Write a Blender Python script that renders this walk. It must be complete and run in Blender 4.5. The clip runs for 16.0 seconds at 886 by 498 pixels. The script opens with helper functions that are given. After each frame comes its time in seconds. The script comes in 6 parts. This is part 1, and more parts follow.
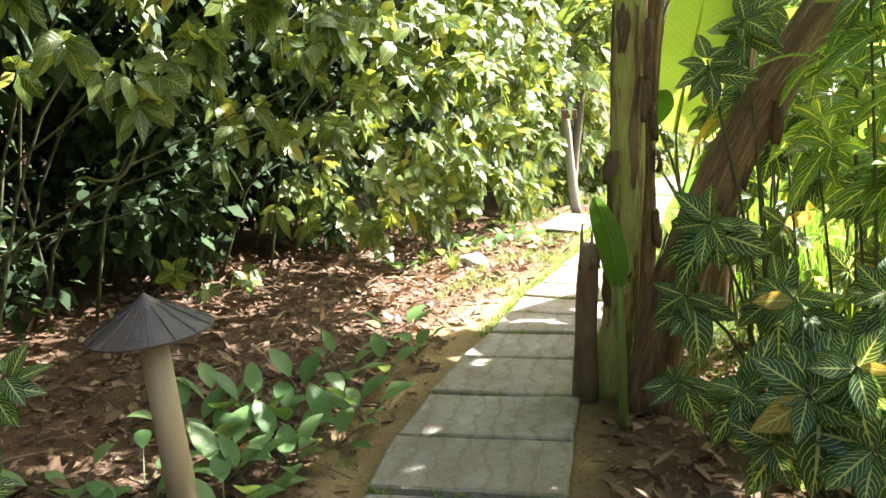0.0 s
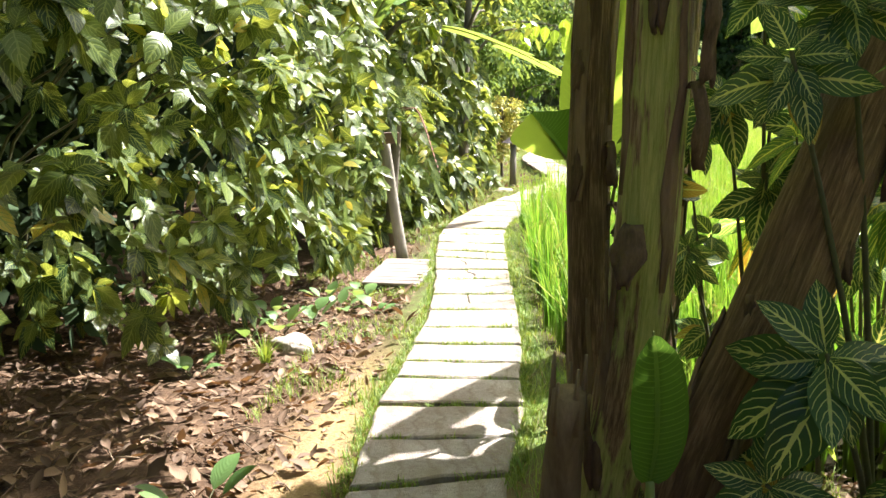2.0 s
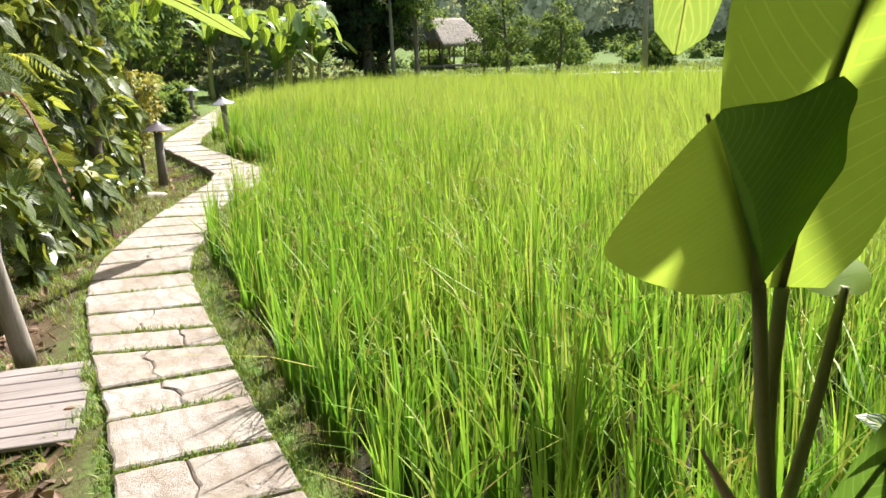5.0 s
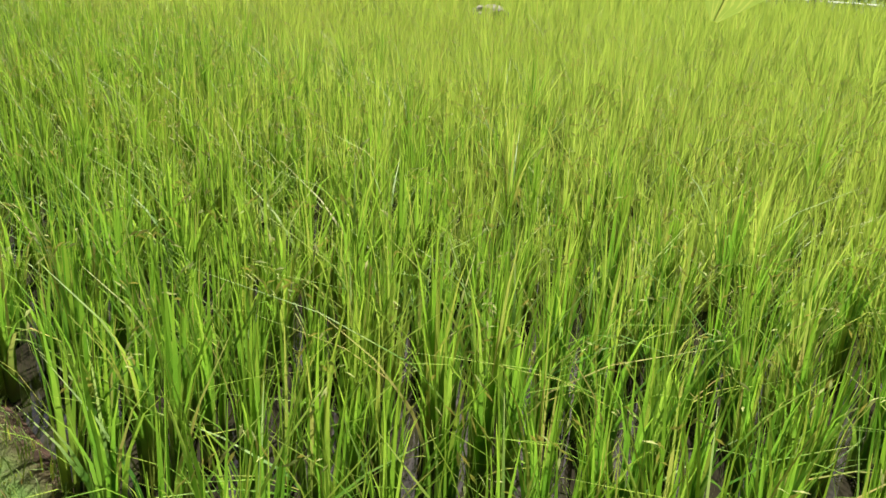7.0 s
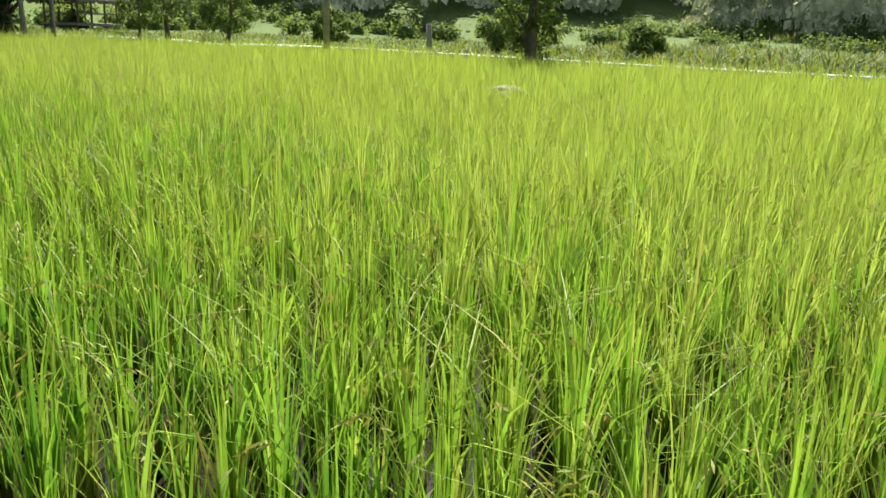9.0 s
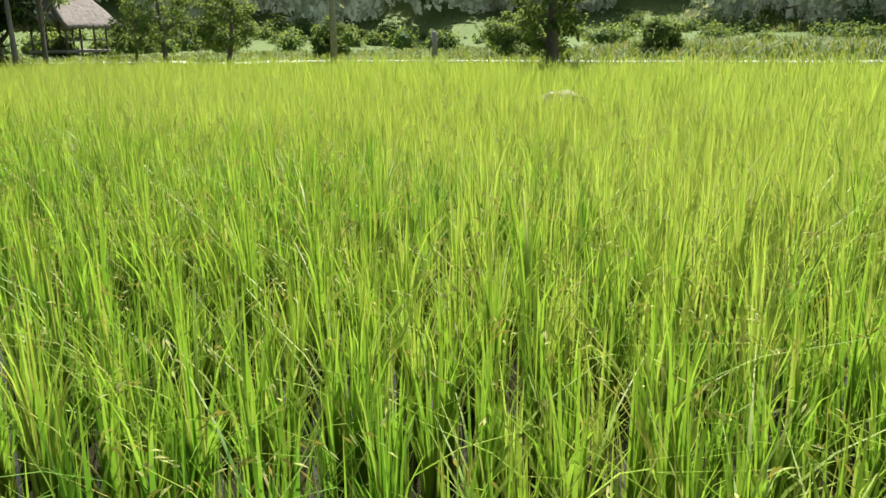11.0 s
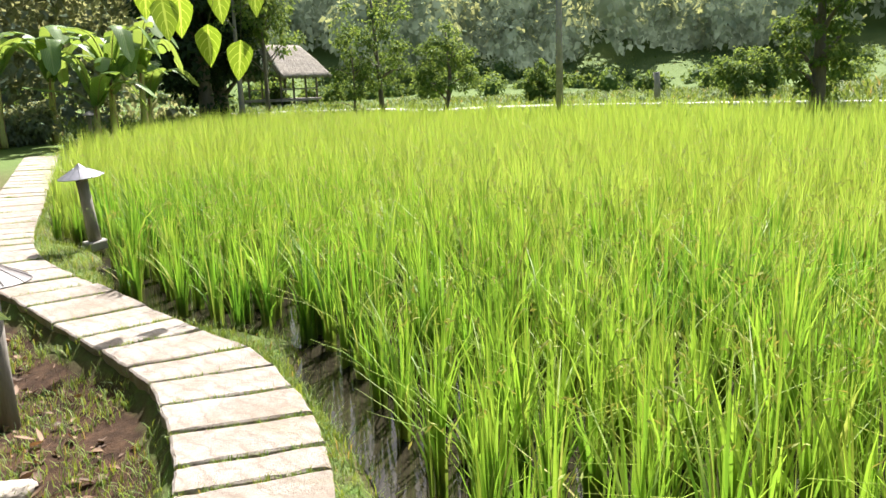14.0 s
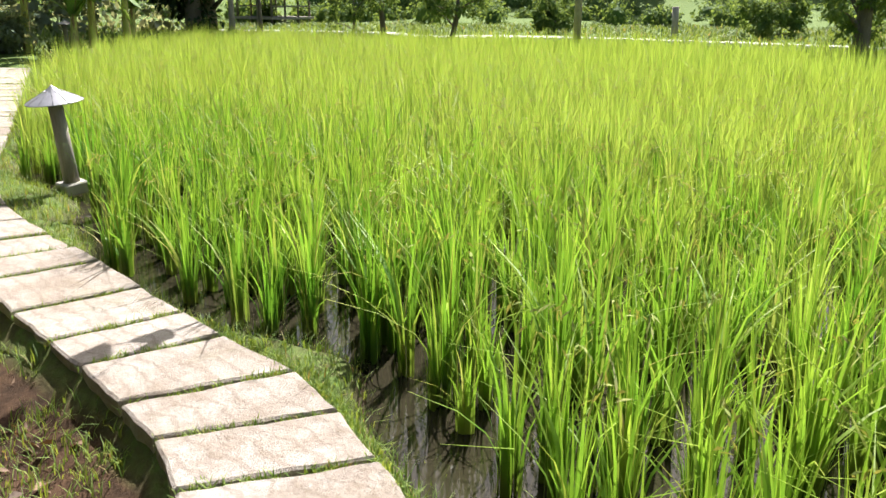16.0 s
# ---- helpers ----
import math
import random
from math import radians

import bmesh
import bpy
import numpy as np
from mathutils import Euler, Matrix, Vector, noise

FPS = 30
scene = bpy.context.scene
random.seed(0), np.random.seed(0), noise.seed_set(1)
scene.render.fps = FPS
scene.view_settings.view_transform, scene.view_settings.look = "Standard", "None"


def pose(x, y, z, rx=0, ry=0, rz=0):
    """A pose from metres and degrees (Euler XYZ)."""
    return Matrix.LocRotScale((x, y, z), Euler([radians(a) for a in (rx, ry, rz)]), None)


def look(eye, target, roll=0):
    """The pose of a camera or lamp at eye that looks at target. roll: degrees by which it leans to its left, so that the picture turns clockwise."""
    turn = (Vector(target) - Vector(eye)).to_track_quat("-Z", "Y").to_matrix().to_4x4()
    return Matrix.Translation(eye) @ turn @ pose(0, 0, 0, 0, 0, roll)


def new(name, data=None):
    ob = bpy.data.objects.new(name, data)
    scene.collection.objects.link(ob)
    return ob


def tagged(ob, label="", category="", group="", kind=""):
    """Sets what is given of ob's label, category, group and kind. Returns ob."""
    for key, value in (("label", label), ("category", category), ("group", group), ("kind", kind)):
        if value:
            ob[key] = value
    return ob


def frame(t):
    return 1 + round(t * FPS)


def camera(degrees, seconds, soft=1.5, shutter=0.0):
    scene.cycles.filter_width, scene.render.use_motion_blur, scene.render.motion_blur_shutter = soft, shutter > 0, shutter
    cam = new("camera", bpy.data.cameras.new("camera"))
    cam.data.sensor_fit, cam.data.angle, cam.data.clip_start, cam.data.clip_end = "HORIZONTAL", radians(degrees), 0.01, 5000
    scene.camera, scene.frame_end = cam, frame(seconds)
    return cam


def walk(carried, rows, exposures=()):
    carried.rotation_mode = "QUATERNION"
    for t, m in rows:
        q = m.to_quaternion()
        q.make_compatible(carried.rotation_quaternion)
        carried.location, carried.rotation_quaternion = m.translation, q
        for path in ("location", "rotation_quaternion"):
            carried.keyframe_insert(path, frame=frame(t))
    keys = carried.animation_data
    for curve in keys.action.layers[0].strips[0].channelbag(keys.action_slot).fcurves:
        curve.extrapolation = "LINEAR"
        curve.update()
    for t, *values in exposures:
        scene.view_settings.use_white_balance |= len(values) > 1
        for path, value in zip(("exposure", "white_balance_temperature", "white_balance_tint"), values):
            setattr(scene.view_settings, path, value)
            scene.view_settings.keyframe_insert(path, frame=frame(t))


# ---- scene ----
cam = camera(55.7, 16.0)
PATH = [
    (0, (0.755, -2.409, 1.538), (0.41, -0.483, 1.125), -0.4),
    (0.5, (0.601, -1.971, 1.521), (0.333, -0.032, 1.11), -0.6),
    (1, (0.475, -1.545, 1.544), (0.174, 0.395, 1.158), 0.8),
    (1.5, (0.349, -0.976, 1.516), (0.354, 0.99, 1.148), -2.2),
    (2, (0.266, -0.583, 1.502), (0.446, 1.373, 1.128), -0.4),
    (2.5, (0.173, -0.088, 1.501), (0.53, 1.844, 1.127), 0.7),
    (3, (0.145, 0.401, 1.517), (0.64, 2.284, 1.058), -1.2),
    (3.5, (0.193, 0.918, 1.52), (0.709, 2.796, 1.066), 0.7),
    (4, (0.212, 1.447, 1.506), (1.024, 3.226, 1.087), -2.2),
    (4.5, (0.316, 1.98, 1.465), (1.153, 3.731, 0.981), -0.7),
    (5, (0.39, 2.429, 1.465), (1.375, 4.108, 1.006), -2.1),
    (5.1, (0.398, 2.491, 1.468), (1.476, 4.107, 0.992), -2.6),
    (5.2, (0.41, 2.558, 1.476), (1.559, 4.11, 0.955), -2.6),
    (7.3, (0.626, 4.271, 1.622), (2.162, 5.346, 0.924), 3.1),
    (7.5, (0.643, 4.368, 1.63), (2.21, 5.424, 0.976), 1.9),
    (8, (0.619, 4.648, 1.621), (2.281, 5.596, 1.04), 0.8),
    (8.5, (0.718, 4.958, 1.592), (2.323, 6.032, 1.074), 1.2),
    (8.7, (0.733, 5.104, 1.562), (2.325, 6.197, 1.042), 2.2),
    (10.8, (1.134, 6.751, 1.455), (2.744, 7.803, 0.906), 1.1),
    (11, (1.192, 6.933, 1.456), (2.799, 8.009, 0.948), -0.8),
    (11.5, (1.284, 7.446, 1.501), (2.827, 8.626, 1.027), 1.4),
    (12, (1.264, 7.904, 1.52), (2.849, 9.02, 1.03), 0.1),
    (12.5, (1.374, 8.348, 1.507), (2.871, 9.579, 1.014), -1.9),
    (13, (1.429, 8.769, 1.503), (2.809, 10.138, 1.034), -0.5),
    (13.5, (1.465, 9.144, 1.525), (2.851, 10.505, 1.048), -2.9),
    (14, (1.63, 9.511, 1.498), (3.004, 10.907, 1.095), -2.2),
    (14.5, (1.798, 9.906, 1.461), (3.19, 11.266, 1.002), 0.3),
    (15, (1.863, 10.274, 1.492), (3.353, 11.498, 0.961), -0.7),
    (15.5, (2.052, 10.617, 1.491), (3.456, 11.929, 0.94), -1.1),
    (16, (2.253, 11.039, 1.45), (3.632, 12.372, 0.884), 0.6),
]
EXPOSURES = [(0.0, 3.05), (1.5, 2.55), (2.5, 1.95), (3.5, 1.55), (4.1, 1.68), (5.0, 1.5), (7.4, 1.1), (8.0, 1.1), (8.5, 1.18), (11.0, 1.26), (12.5, 1.25), (13.2, 1.35), (14.0, 1.6), (15.0, 1.48), (16.0, 1.5)]
walk(cam, [(t, look(eye, target, roll)) for t, eye, target, roll in PATH], EXPOSURES)

# ---- light ----
world = bpy.data.worlds.new("sky")
scene.world = world
world.use_nodes = True
SUN_UP, SUN_TURN = radians(52), radians(62)
sky = world.node_tree.nodes.new("ShaderNodeTexSky")
sky.sky_type, sky.sun_disc = "NISHITA", False
sky.sun_elevation, sky.sun_rotation, sky.air_density, sky.dust_density = SUN_UP, SUN_TURN, 1.0, 5.0
background = world.node_tree.nodes["Background"]
background.inputs["Strength"].default_value = 0.065
world.node_tree.links.new(sky.outputs[0], background.inputs["Color"])
sun_data = bpy.data.lights.new("sun", "SUN")
sun_data.energy, sun_data.angle, sun_data.color = 5.0, radians(0.6), (1.0, 0.96, 0.91)
sun = new("sun", sun_data)
to_sun = Vector((math.sin(SUN_TURN) * math.cos(SUN_UP), math.cos(SUN_TURN) * math.cos(SUN_UP), math.sin(SUN_UP)))
sun.matrix_world = look(to_sun * 60, (0, 0, 0))

# ---- materials ----
rng = np.random.default_rng(7)


class Nodes:
    """A small writer of node materials."""

    def __init__(self, name):
        self.mat = bpy.data.materials.new(name)
        self.mat.use_nodes = True
        self.tree = self.mat.node_tree
        self.bsdf = self.tree.nodes["Principled BSDF"]
        self.out = self.tree.nodes["Material Output"]

    def add(self, kind, **settings):
        node = self.tree.nodes.new(kind)
        for key, value in settings.items():
            if key in node.inputs:
                self.put(node.inputs[key], value)
            else:
                setattr(node, key, value)
        return node

    def put(self, socket, value):
        if isinstance(value, bpy.types.NodeSocket):
            self.tree.links.new(value, socket)
        else:
            socket.default_value = value

    def math(self, op, a, b=0.0, c=0.0):
        node = self.tree.nodes.new("ShaderNodeMath")
        node.operation = op
        for socket, value in zip(node.inputs, (a, b, c)):
            self.put(socket, value)
        return node.outputs[0]

    def mix(self, f, a, b):
        node = self.tree.nodes.new("ShaderNodeMix")
        node.data_type = "RGBA"
        for socket, value in ((node.inputs[0], f), (node.inputs[6], a), (node.inputs[7], b)):
            if isinstance(value, tuple) and len(value) == 3:
                value = (*value, 1)
            self.put(socket, value)
        return node.outputs[2]

    def ramp(self, f, *stops):
        node = self.tree.nodes.new("ShaderNodeValToRGB")
        ramp = node.color_ramp
        while len(ramp.elements) < len(stops):
            ramp.elements.new(0.5)
        for element, (at, colour) in zip(ramp.elements, stops):
            element.position = at
            element.color = (*colour, 1) if len(colour) == 3 else colour
        self.put(node.inputs[0], f)
        return node.outputs[0]

    def noise(self, scale, detail=4.0, rough=0.6, vector=None, stretch=None):
        node = self.add("ShaderNodeTexNoise", Scale=scale, Detail=detail, Roughness=rough)
        if vector is None:
            vector = self.add("ShaderNodeTexCoord").outputs["Object"]
        if stretch:
            m = self.add("ShaderNodeMapping")
            self.put(m.inputs["Vector"], vector)
            m.inputs["Scale"].default_value = stretch
            vector = m.outputs[0]
        self.put(node.inputs["Vector"], vector)
        return node.outputs["Fac"]

    def bump(self, height, strength=0.5, distance=0.01):
        node = self.add("ShaderNodeBump", Strength=strength, Distance=distance, Height=height)
        self.put(self.bsdf.inputs["Normal"], node.outputs[0])
        return node.outputs[0]

    def done(self, colour, rough=0.6, **more):
        if isinstance(colour, tuple) and len(colour) == 3:
            colour = (*colour, 1)
        self.put(self.bsdf.inputs["Base Color"], colour)
        self.put(self.bsdf.inputs["Roughness"], rough)
        for key, value in more.items():
            self.put(self.bsdf.inputs[key.replace("_", " ")], value)
        return self.mat

    def through_light(self, colour, amount):
        """Thin leaf: part of the light goes through."""
        if isinstance(colour, tuple) and len(colour) == 3:
            colour = (*colour, 1)
        trans = self.add("ShaderNodeBsdfTranslucent")
        self.put(trans.inputs["Color"], colour)
        mixed = self.add("ShaderNodeMixShader")
        mixed.inputs[0].default_value = amount
        self.tree.links.new(self.bsdf.outputs[0], mixed.inputs[1])
        self.tree.links.new(trans.outputs[0], mixed.inputs[2])
        self.tree.links.new(mixed.outputs[0], self.out.inputs[0])


def leaf_material(name, dark, light, vein=None, count=9.0, slant=0.28, thin=0.3, rough=0.38, old=None, per_object=False, glow=1.5, width=0.16, relief=0.35, gloss=0.5):
    n = Nodes(name)
    pick = n.add("ShaderNodeObjectInfo").outputs["Random"] if per_object else n.add("ShaderNodeNewGeometry").outputs["Random Per Island"]
    colour = n.mix(pick, dark, light)
    if old:
        colour = n.mix(n.math("GREATER_THAN", pick, 0.965), colour, old)
    blotch = n.noise(30.0, 3.0)
    colour = n.mix(n.math("MULTIPLY", blotch, 0.35), colour, tuple(c * 0.55 for c in dark))
    uv = n.add("ShaderNodeSeparateXYZ", Vector=n.add("ShaderNodeTexCoord").outputs["UV"])
    u = n.math("ABSOLUTE", n.math("SUBTRACT", uv.outputs[0], 0.5))
    v = uv.outputs[1]
    along = n.math("FRACT", n.math("MULTIPLY", n.math("SUBTRACT", v, n.math("MULTIPLY", u, n.math("ADD", slant * 1.2, n.math("MULTIPLY", u, slant * 2.4)))), count))
    rib = n.math("ABSOLUTE", n.math("SUBTRACT", along, 0.5))
    if vein:
        lateral = n.math("LESS_THAN", rib, width)
        mid = n.math("LESS_THAN", u, 0.045)
        lines = n.math("MAXIMUM", lateral, mid)
        lines = n.math("MULTIPLY", lines, n.math("LESS_THAN", u, 0.45))
        colour = n.mix(lines, colour, vein)
    n.bump(rib, relief, 0.004)
    n.done(colour, rough, Specular_IOR_Level=gloss)
    bright = n.add("ShaderNodeMix", data_type="RGBA", blend_type="MULTIPLY")
    bright.inputs[0].default_value = 1.0
    n.put(bright.inputs[6], colour)
    bright.inputs[7].default_value = (glow * 1.35, glow * 1.05, glow * 0.6, 1)
    n.through_light(bright.outputs[2], thin)
    return n.mat


M = {}
M["sanchezia"] = leaf_material("striped leaf", (0.04, 0.10, 0.03), (0.09, 0.18, 0.045), vein=(0.34, 0.40, 0.12), count=8.0, thin=0.52, glow=3.2, old=(0.35, 0.25, 0.05), width=0.055)
M["sanchezia_single"] = leaf_material("large striped leaf", (0.028, 0.075, 0.024), (0.05, 0.12, 0.035), vein=(0.42, 0.49, 0.2), count=8.0, thin=0.36, glow=2.1, old=(0.34, 0.26, 0.06), per_object=True, width=0.075)
M["hedge"] = leaf_material("hedge leaf", (0.016, 0.042, 0.014), (0.13, 0.18, 0.04), vein=(0.16, 0.21, 0.06), count=7.0, thin=0.36, gloss=0.34, rough=0.34, old=(0.36, 0.34, 0.08), width=0.09, glow=3.0)
M["hedge_single"] = leaf_material("near hedge leaf", (0.016, 0.042, 0.014), (0.13, 0.18, 0.04), vein=(0.16, 0.21, 0.06), count=7.0, thin=0.36, gloss=0.34, rough=0.34, old=(0.32, 0.27, 0.05), per_object=True, width=0.09, glow=3.0)
M["broad"] = leaf_material("broad leaf", (0.09, 0.19, 0.06), (0.2, 0.32, 0.13), thin=0.36, gloss=0.34, rough=0.34, per_object=True)
M["pale"] = leaf_material("variegated yellow leaf", (0.22, 0.27, 0.06), (0.45, 0.45, 0.16), thin=0.3, rough=0.4)
M["tree_leaf"] = leaf_material("tree leaf", (0.08, 0.15, 0.045), (0.16, 0.25, 0.08), thin=0.4, rough=0.7, gloss=0.12)
# far leaves: haze is put into the colour, paler than foliage itself
M["wood_leaf"] = leaf_material("far wood leaf paled as haze", (0.24, 0.31, 0.23), (0.30, 0.37, 0.28), gloss=0.0, thin=0.5, rough=0.95, glow=1.0)
M["haze_leaf"] = leaf_material("far hillside leaf glowing as haze", (0.20, 0.27, 0.17), (0.27, 0.34, 0.22), gloss=0.0, thin=0.5, rough=0.95, glow=1.0)


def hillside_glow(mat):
    """Sunlit haze painted as emission on the far backdrop, uneven by crown and leaf."""
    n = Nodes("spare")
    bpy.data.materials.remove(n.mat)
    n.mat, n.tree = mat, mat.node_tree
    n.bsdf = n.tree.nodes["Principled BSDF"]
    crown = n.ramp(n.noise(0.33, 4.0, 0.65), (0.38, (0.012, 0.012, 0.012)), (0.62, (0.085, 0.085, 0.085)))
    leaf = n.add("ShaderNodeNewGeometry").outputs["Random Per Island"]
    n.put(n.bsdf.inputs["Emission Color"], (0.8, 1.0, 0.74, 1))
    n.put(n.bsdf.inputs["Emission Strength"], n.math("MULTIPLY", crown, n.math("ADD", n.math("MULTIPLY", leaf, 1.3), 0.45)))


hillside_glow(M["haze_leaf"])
# bamboo and thicket leaf, its shade put into a very dark colour
M["dark_leaf"] = leaf_material("leaf darkened for shade", (0.02, 0.045, 0.017), (0.04, 0.075, 0.025), thin=0.15, rough=0.9)
M["lime"] = leaf_material("young heart leaf", (0.11, 0.23, 0.025), (0.19, 0.32, 0.04), vein=(0.3, 0.45, 0.12), count=5.0, thin=0.5, rough=0.4, width=0.05)
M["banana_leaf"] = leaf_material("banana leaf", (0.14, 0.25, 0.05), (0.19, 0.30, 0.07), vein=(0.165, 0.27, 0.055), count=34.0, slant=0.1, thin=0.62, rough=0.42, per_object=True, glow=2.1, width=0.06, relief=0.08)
M["banana_dark"] = leaf_material("mature and shaded banana leaf", (0.05, 0.13, 0.025), (0.08, 0.18, 0.04), vein=(0.09, 0.19, 0.05), count=26.0, slant=0.1, thin=0.4, rough=0.36, per_object=True, glow=1.8, width=0.08, relief=0.12)
M["banana_far"] = leaf_material("far banana leaf", (0.11, 0.22, 0.05), (0.2, 0.33, 0.1), vein=(0.2, 0.3, 0.1), count=30.0, slant=0.1, thin=0.4, rough=0.4, width=0.12)
M["litter"] = leaf_material("dry fallen leaf", (0.07, 0.04, 0.025), (0.31, 0.2, 0.125), thin=0.1, rough=0.75)


def rice_material(name="rice blade", ripe=0.0):
    n = Nodes(name)
    pick = n.add("ShaderNodeNewGeometry").outputs["Random Per Island"]
    uv = n.add("ShaderNodeSeparateXYZ", Vector=n.add("ShaderNodeTexCoord").outputs["UV"])
    v = uv.outputs[1]
    green = n.ramp(pick, (0.0, (0.03, 0.15, 0.010)), (0.35, (0.07, 0.24, 0.012)), (0.8, (0.18, 0.35, 0.02)), (0.92, (0.42, 0.38, 0.08)), (0.97, (0.42, 0.27, 0.12)))
    # brown dry foot; the dark green above also puts in shade between blades
    foot = n.ramp(v, (0.0, (0.13, 0.075, 0.035)), (0.2, (0.075, 0.065, 0.022)), (0.45, (0.045, 0.13, 0.014)))
    colour = n.mix(n.ramp(v, (0.15, (0, 0, 0)), (0.6, (1, 1, 1))), foot, green)
    colour = n.mix(n.ramp(v, (0.62, (0, 0, 0)), (0.95, (1, 1, 1))), colour, n.mix(0.5, colour, (0.42, 0.5, 0.05)))
    clump = n.noise(3.2, 2.0, 0.5)
    colour = n.mix(n.math("MULTIPLY", n.ramp(clump, (0.46, (0, 0, 0)), (0.62, (1, 1, 1))), 0.6 * (1 - ripe)), colour, (0.03, 0.15, 0.012))
    colour = n.mix(n.math("MULTIPLY", n.ramp(clump, (0.36, (1, 1, 1)), (0.46, (0, 0, 0))), 0.45), colour, (0.34, 0.4, 0.07))
    colour = n.mix(0.6 * ripe, colour, (0.48, 0.54, 0.105))
    patch = n.noise(0.35, 2.0)
    colour = n.mix(n.ramp(patch, (0.42, (0, 0, 0)), (0.65, (1, 1, 1))), colour, n.mix(0.45, colour, (0.30, 0.36, 0.04)))
    n.done(colour, 0.55, Specular_IOR_Level=0.3)
    n.through_light(n.mix(0.3, colour, (0.34 + 0.19 * ripe, 0.64 + 0.03 * ripe, 0.05 + 0.05 * ripe)), 0.42)
    return n.mat


def simple(name, a, b, scale=12.0, rough=0.7, bump=0.4, stretch=None, depth=0.01, metal=0.0):
    n = Nodes(name)
    big = n.noise(scale * 0.25, 3.0, stretch=stretch)
    fine = n.noise(scale, 6.0, 0.7, stretch=stretch)
    colour = n.mix(n.ramp(fine, (0.3, (0, 0, 0)), (0.7, (1, 1, 1))), a, b)
    colour = n.mix(n.math("MULTIPLY", n.ramp(big, (0.4, (0, 0, 0)), (0.65, (1, 1, 1))), 0.45), colour, tuple(c * 0.55 for c in a))
    n.bump(fine, bump, depth)
    return n.done(colour, rough, Metallic=metal)


M["rice"] = rice_material("rice blade", 0.05)
M["ripe_rice"] = rice_material("ripening rice blade", 0.7)
M["grass"] = leaf_material("grass blade", (0.10, 0.20, 0.03), (0.28, 0.38, 0.08), thin=0.3, rough=0.5, old=(0.35, 0.28, 0.12))
M["meadow"] = leaf_material("meadow grass blade", (0.09, 0.16, 0.035), (0.19, 0.27, 0.07), thin=0.25, rough=0.7, old=(0.3, 0.26, 0.12))
M["panicle"] = leaf_material("rice panicle", (0.25, 0.32, 0.09), (0.4, 0.42, 0.15), thin=0.15, gloss=0.1, rough=0.8)
M["stalk"] = simple("shrub stem", (0.06, 0.075, 0.03), (0.12, 0.10, 0.05), 40, 0.7)
M["twig"] = simple("dry twig", (0.16, 0.11, 0.07), (0.28, 0.2, 0.13), 40, 0.8)
M["bark"] = simple("tree bark", (0.10, 0.08, 0.06), (0.2, 0.17, 0.13), 14, 0.85, 0.8, (1, 1, 0.25), 0.03)
M["old_wood"] = simple("weathered grey wood", (0.2, 0.175, 0.15), (0.4, 0.36, 0.32), 30, 0.8, 0.7, (1, 1, 0.12), 0.01)
M["bamboo"] = simple("pale bamboo", (0.40, 0.30, 0.18), (0.52, 0.41, 0.27), 30, 0.5, 0.3, (1, 1, 0.1))
M["dark_hat"] = simple("dark tarred hat", (0.05, 0.038, 0.042), (0.09, 0.07, 0.075), 60, 0.42, 0.3)
M["grey_hat"] = simple("grey zinc", (0.22, 0.22, 0.25), (0.33, 0.33, 0.37), 30, 0.45, 0.2, metal=0.3)
M["concrete"] = simple("worn concrete", (0.30, 0.28, 0.26), (0.45, 0.42, 0.39), 18, 0.85, 0.5)
M["cover_wood"] = simple("bleached boards", (0.165, 0.138, 0.13), (0.29, 0.25, 0.24), 22, 0.8, 0.6, (0.12, 1, 1))
M["sign_wood"] = simple("brown stained board", (0.09, 0.045, 0.025), (0.15, 0.08, 0.045), 20, 0.6, 0.4, (0.2, 1, 1))
M["rock"] = simple("field stone", (0.33, 0.28, 0.24), (0.52, 0.46, 0.4), 14, 0.85, 0.9, depth=0.03)
M["thatch"] = simple("thatch", (0.15, 0.13, 0.105), (0.29, 0.26, 0.22), 25, 0.9, 0.9, (0.2, 1, 1), 0.05)
M["white_marks"] = simple("pale paint", (0.7, 0.66, 0.5), (0.8, 0.76, 0.6), 30, 0.7, 0.1)
M["mound"] = simple("pale dry mud", (0.17, 0.16, 0.10), (0.27, 0.25, 0.17), 8, 0.9, 0.8)
M["stone_kerb"] = simple("pale concrete kerb", (0.33, 0.34, 0.29), (0.46, 0.46, 0.41), 5, 0.85)


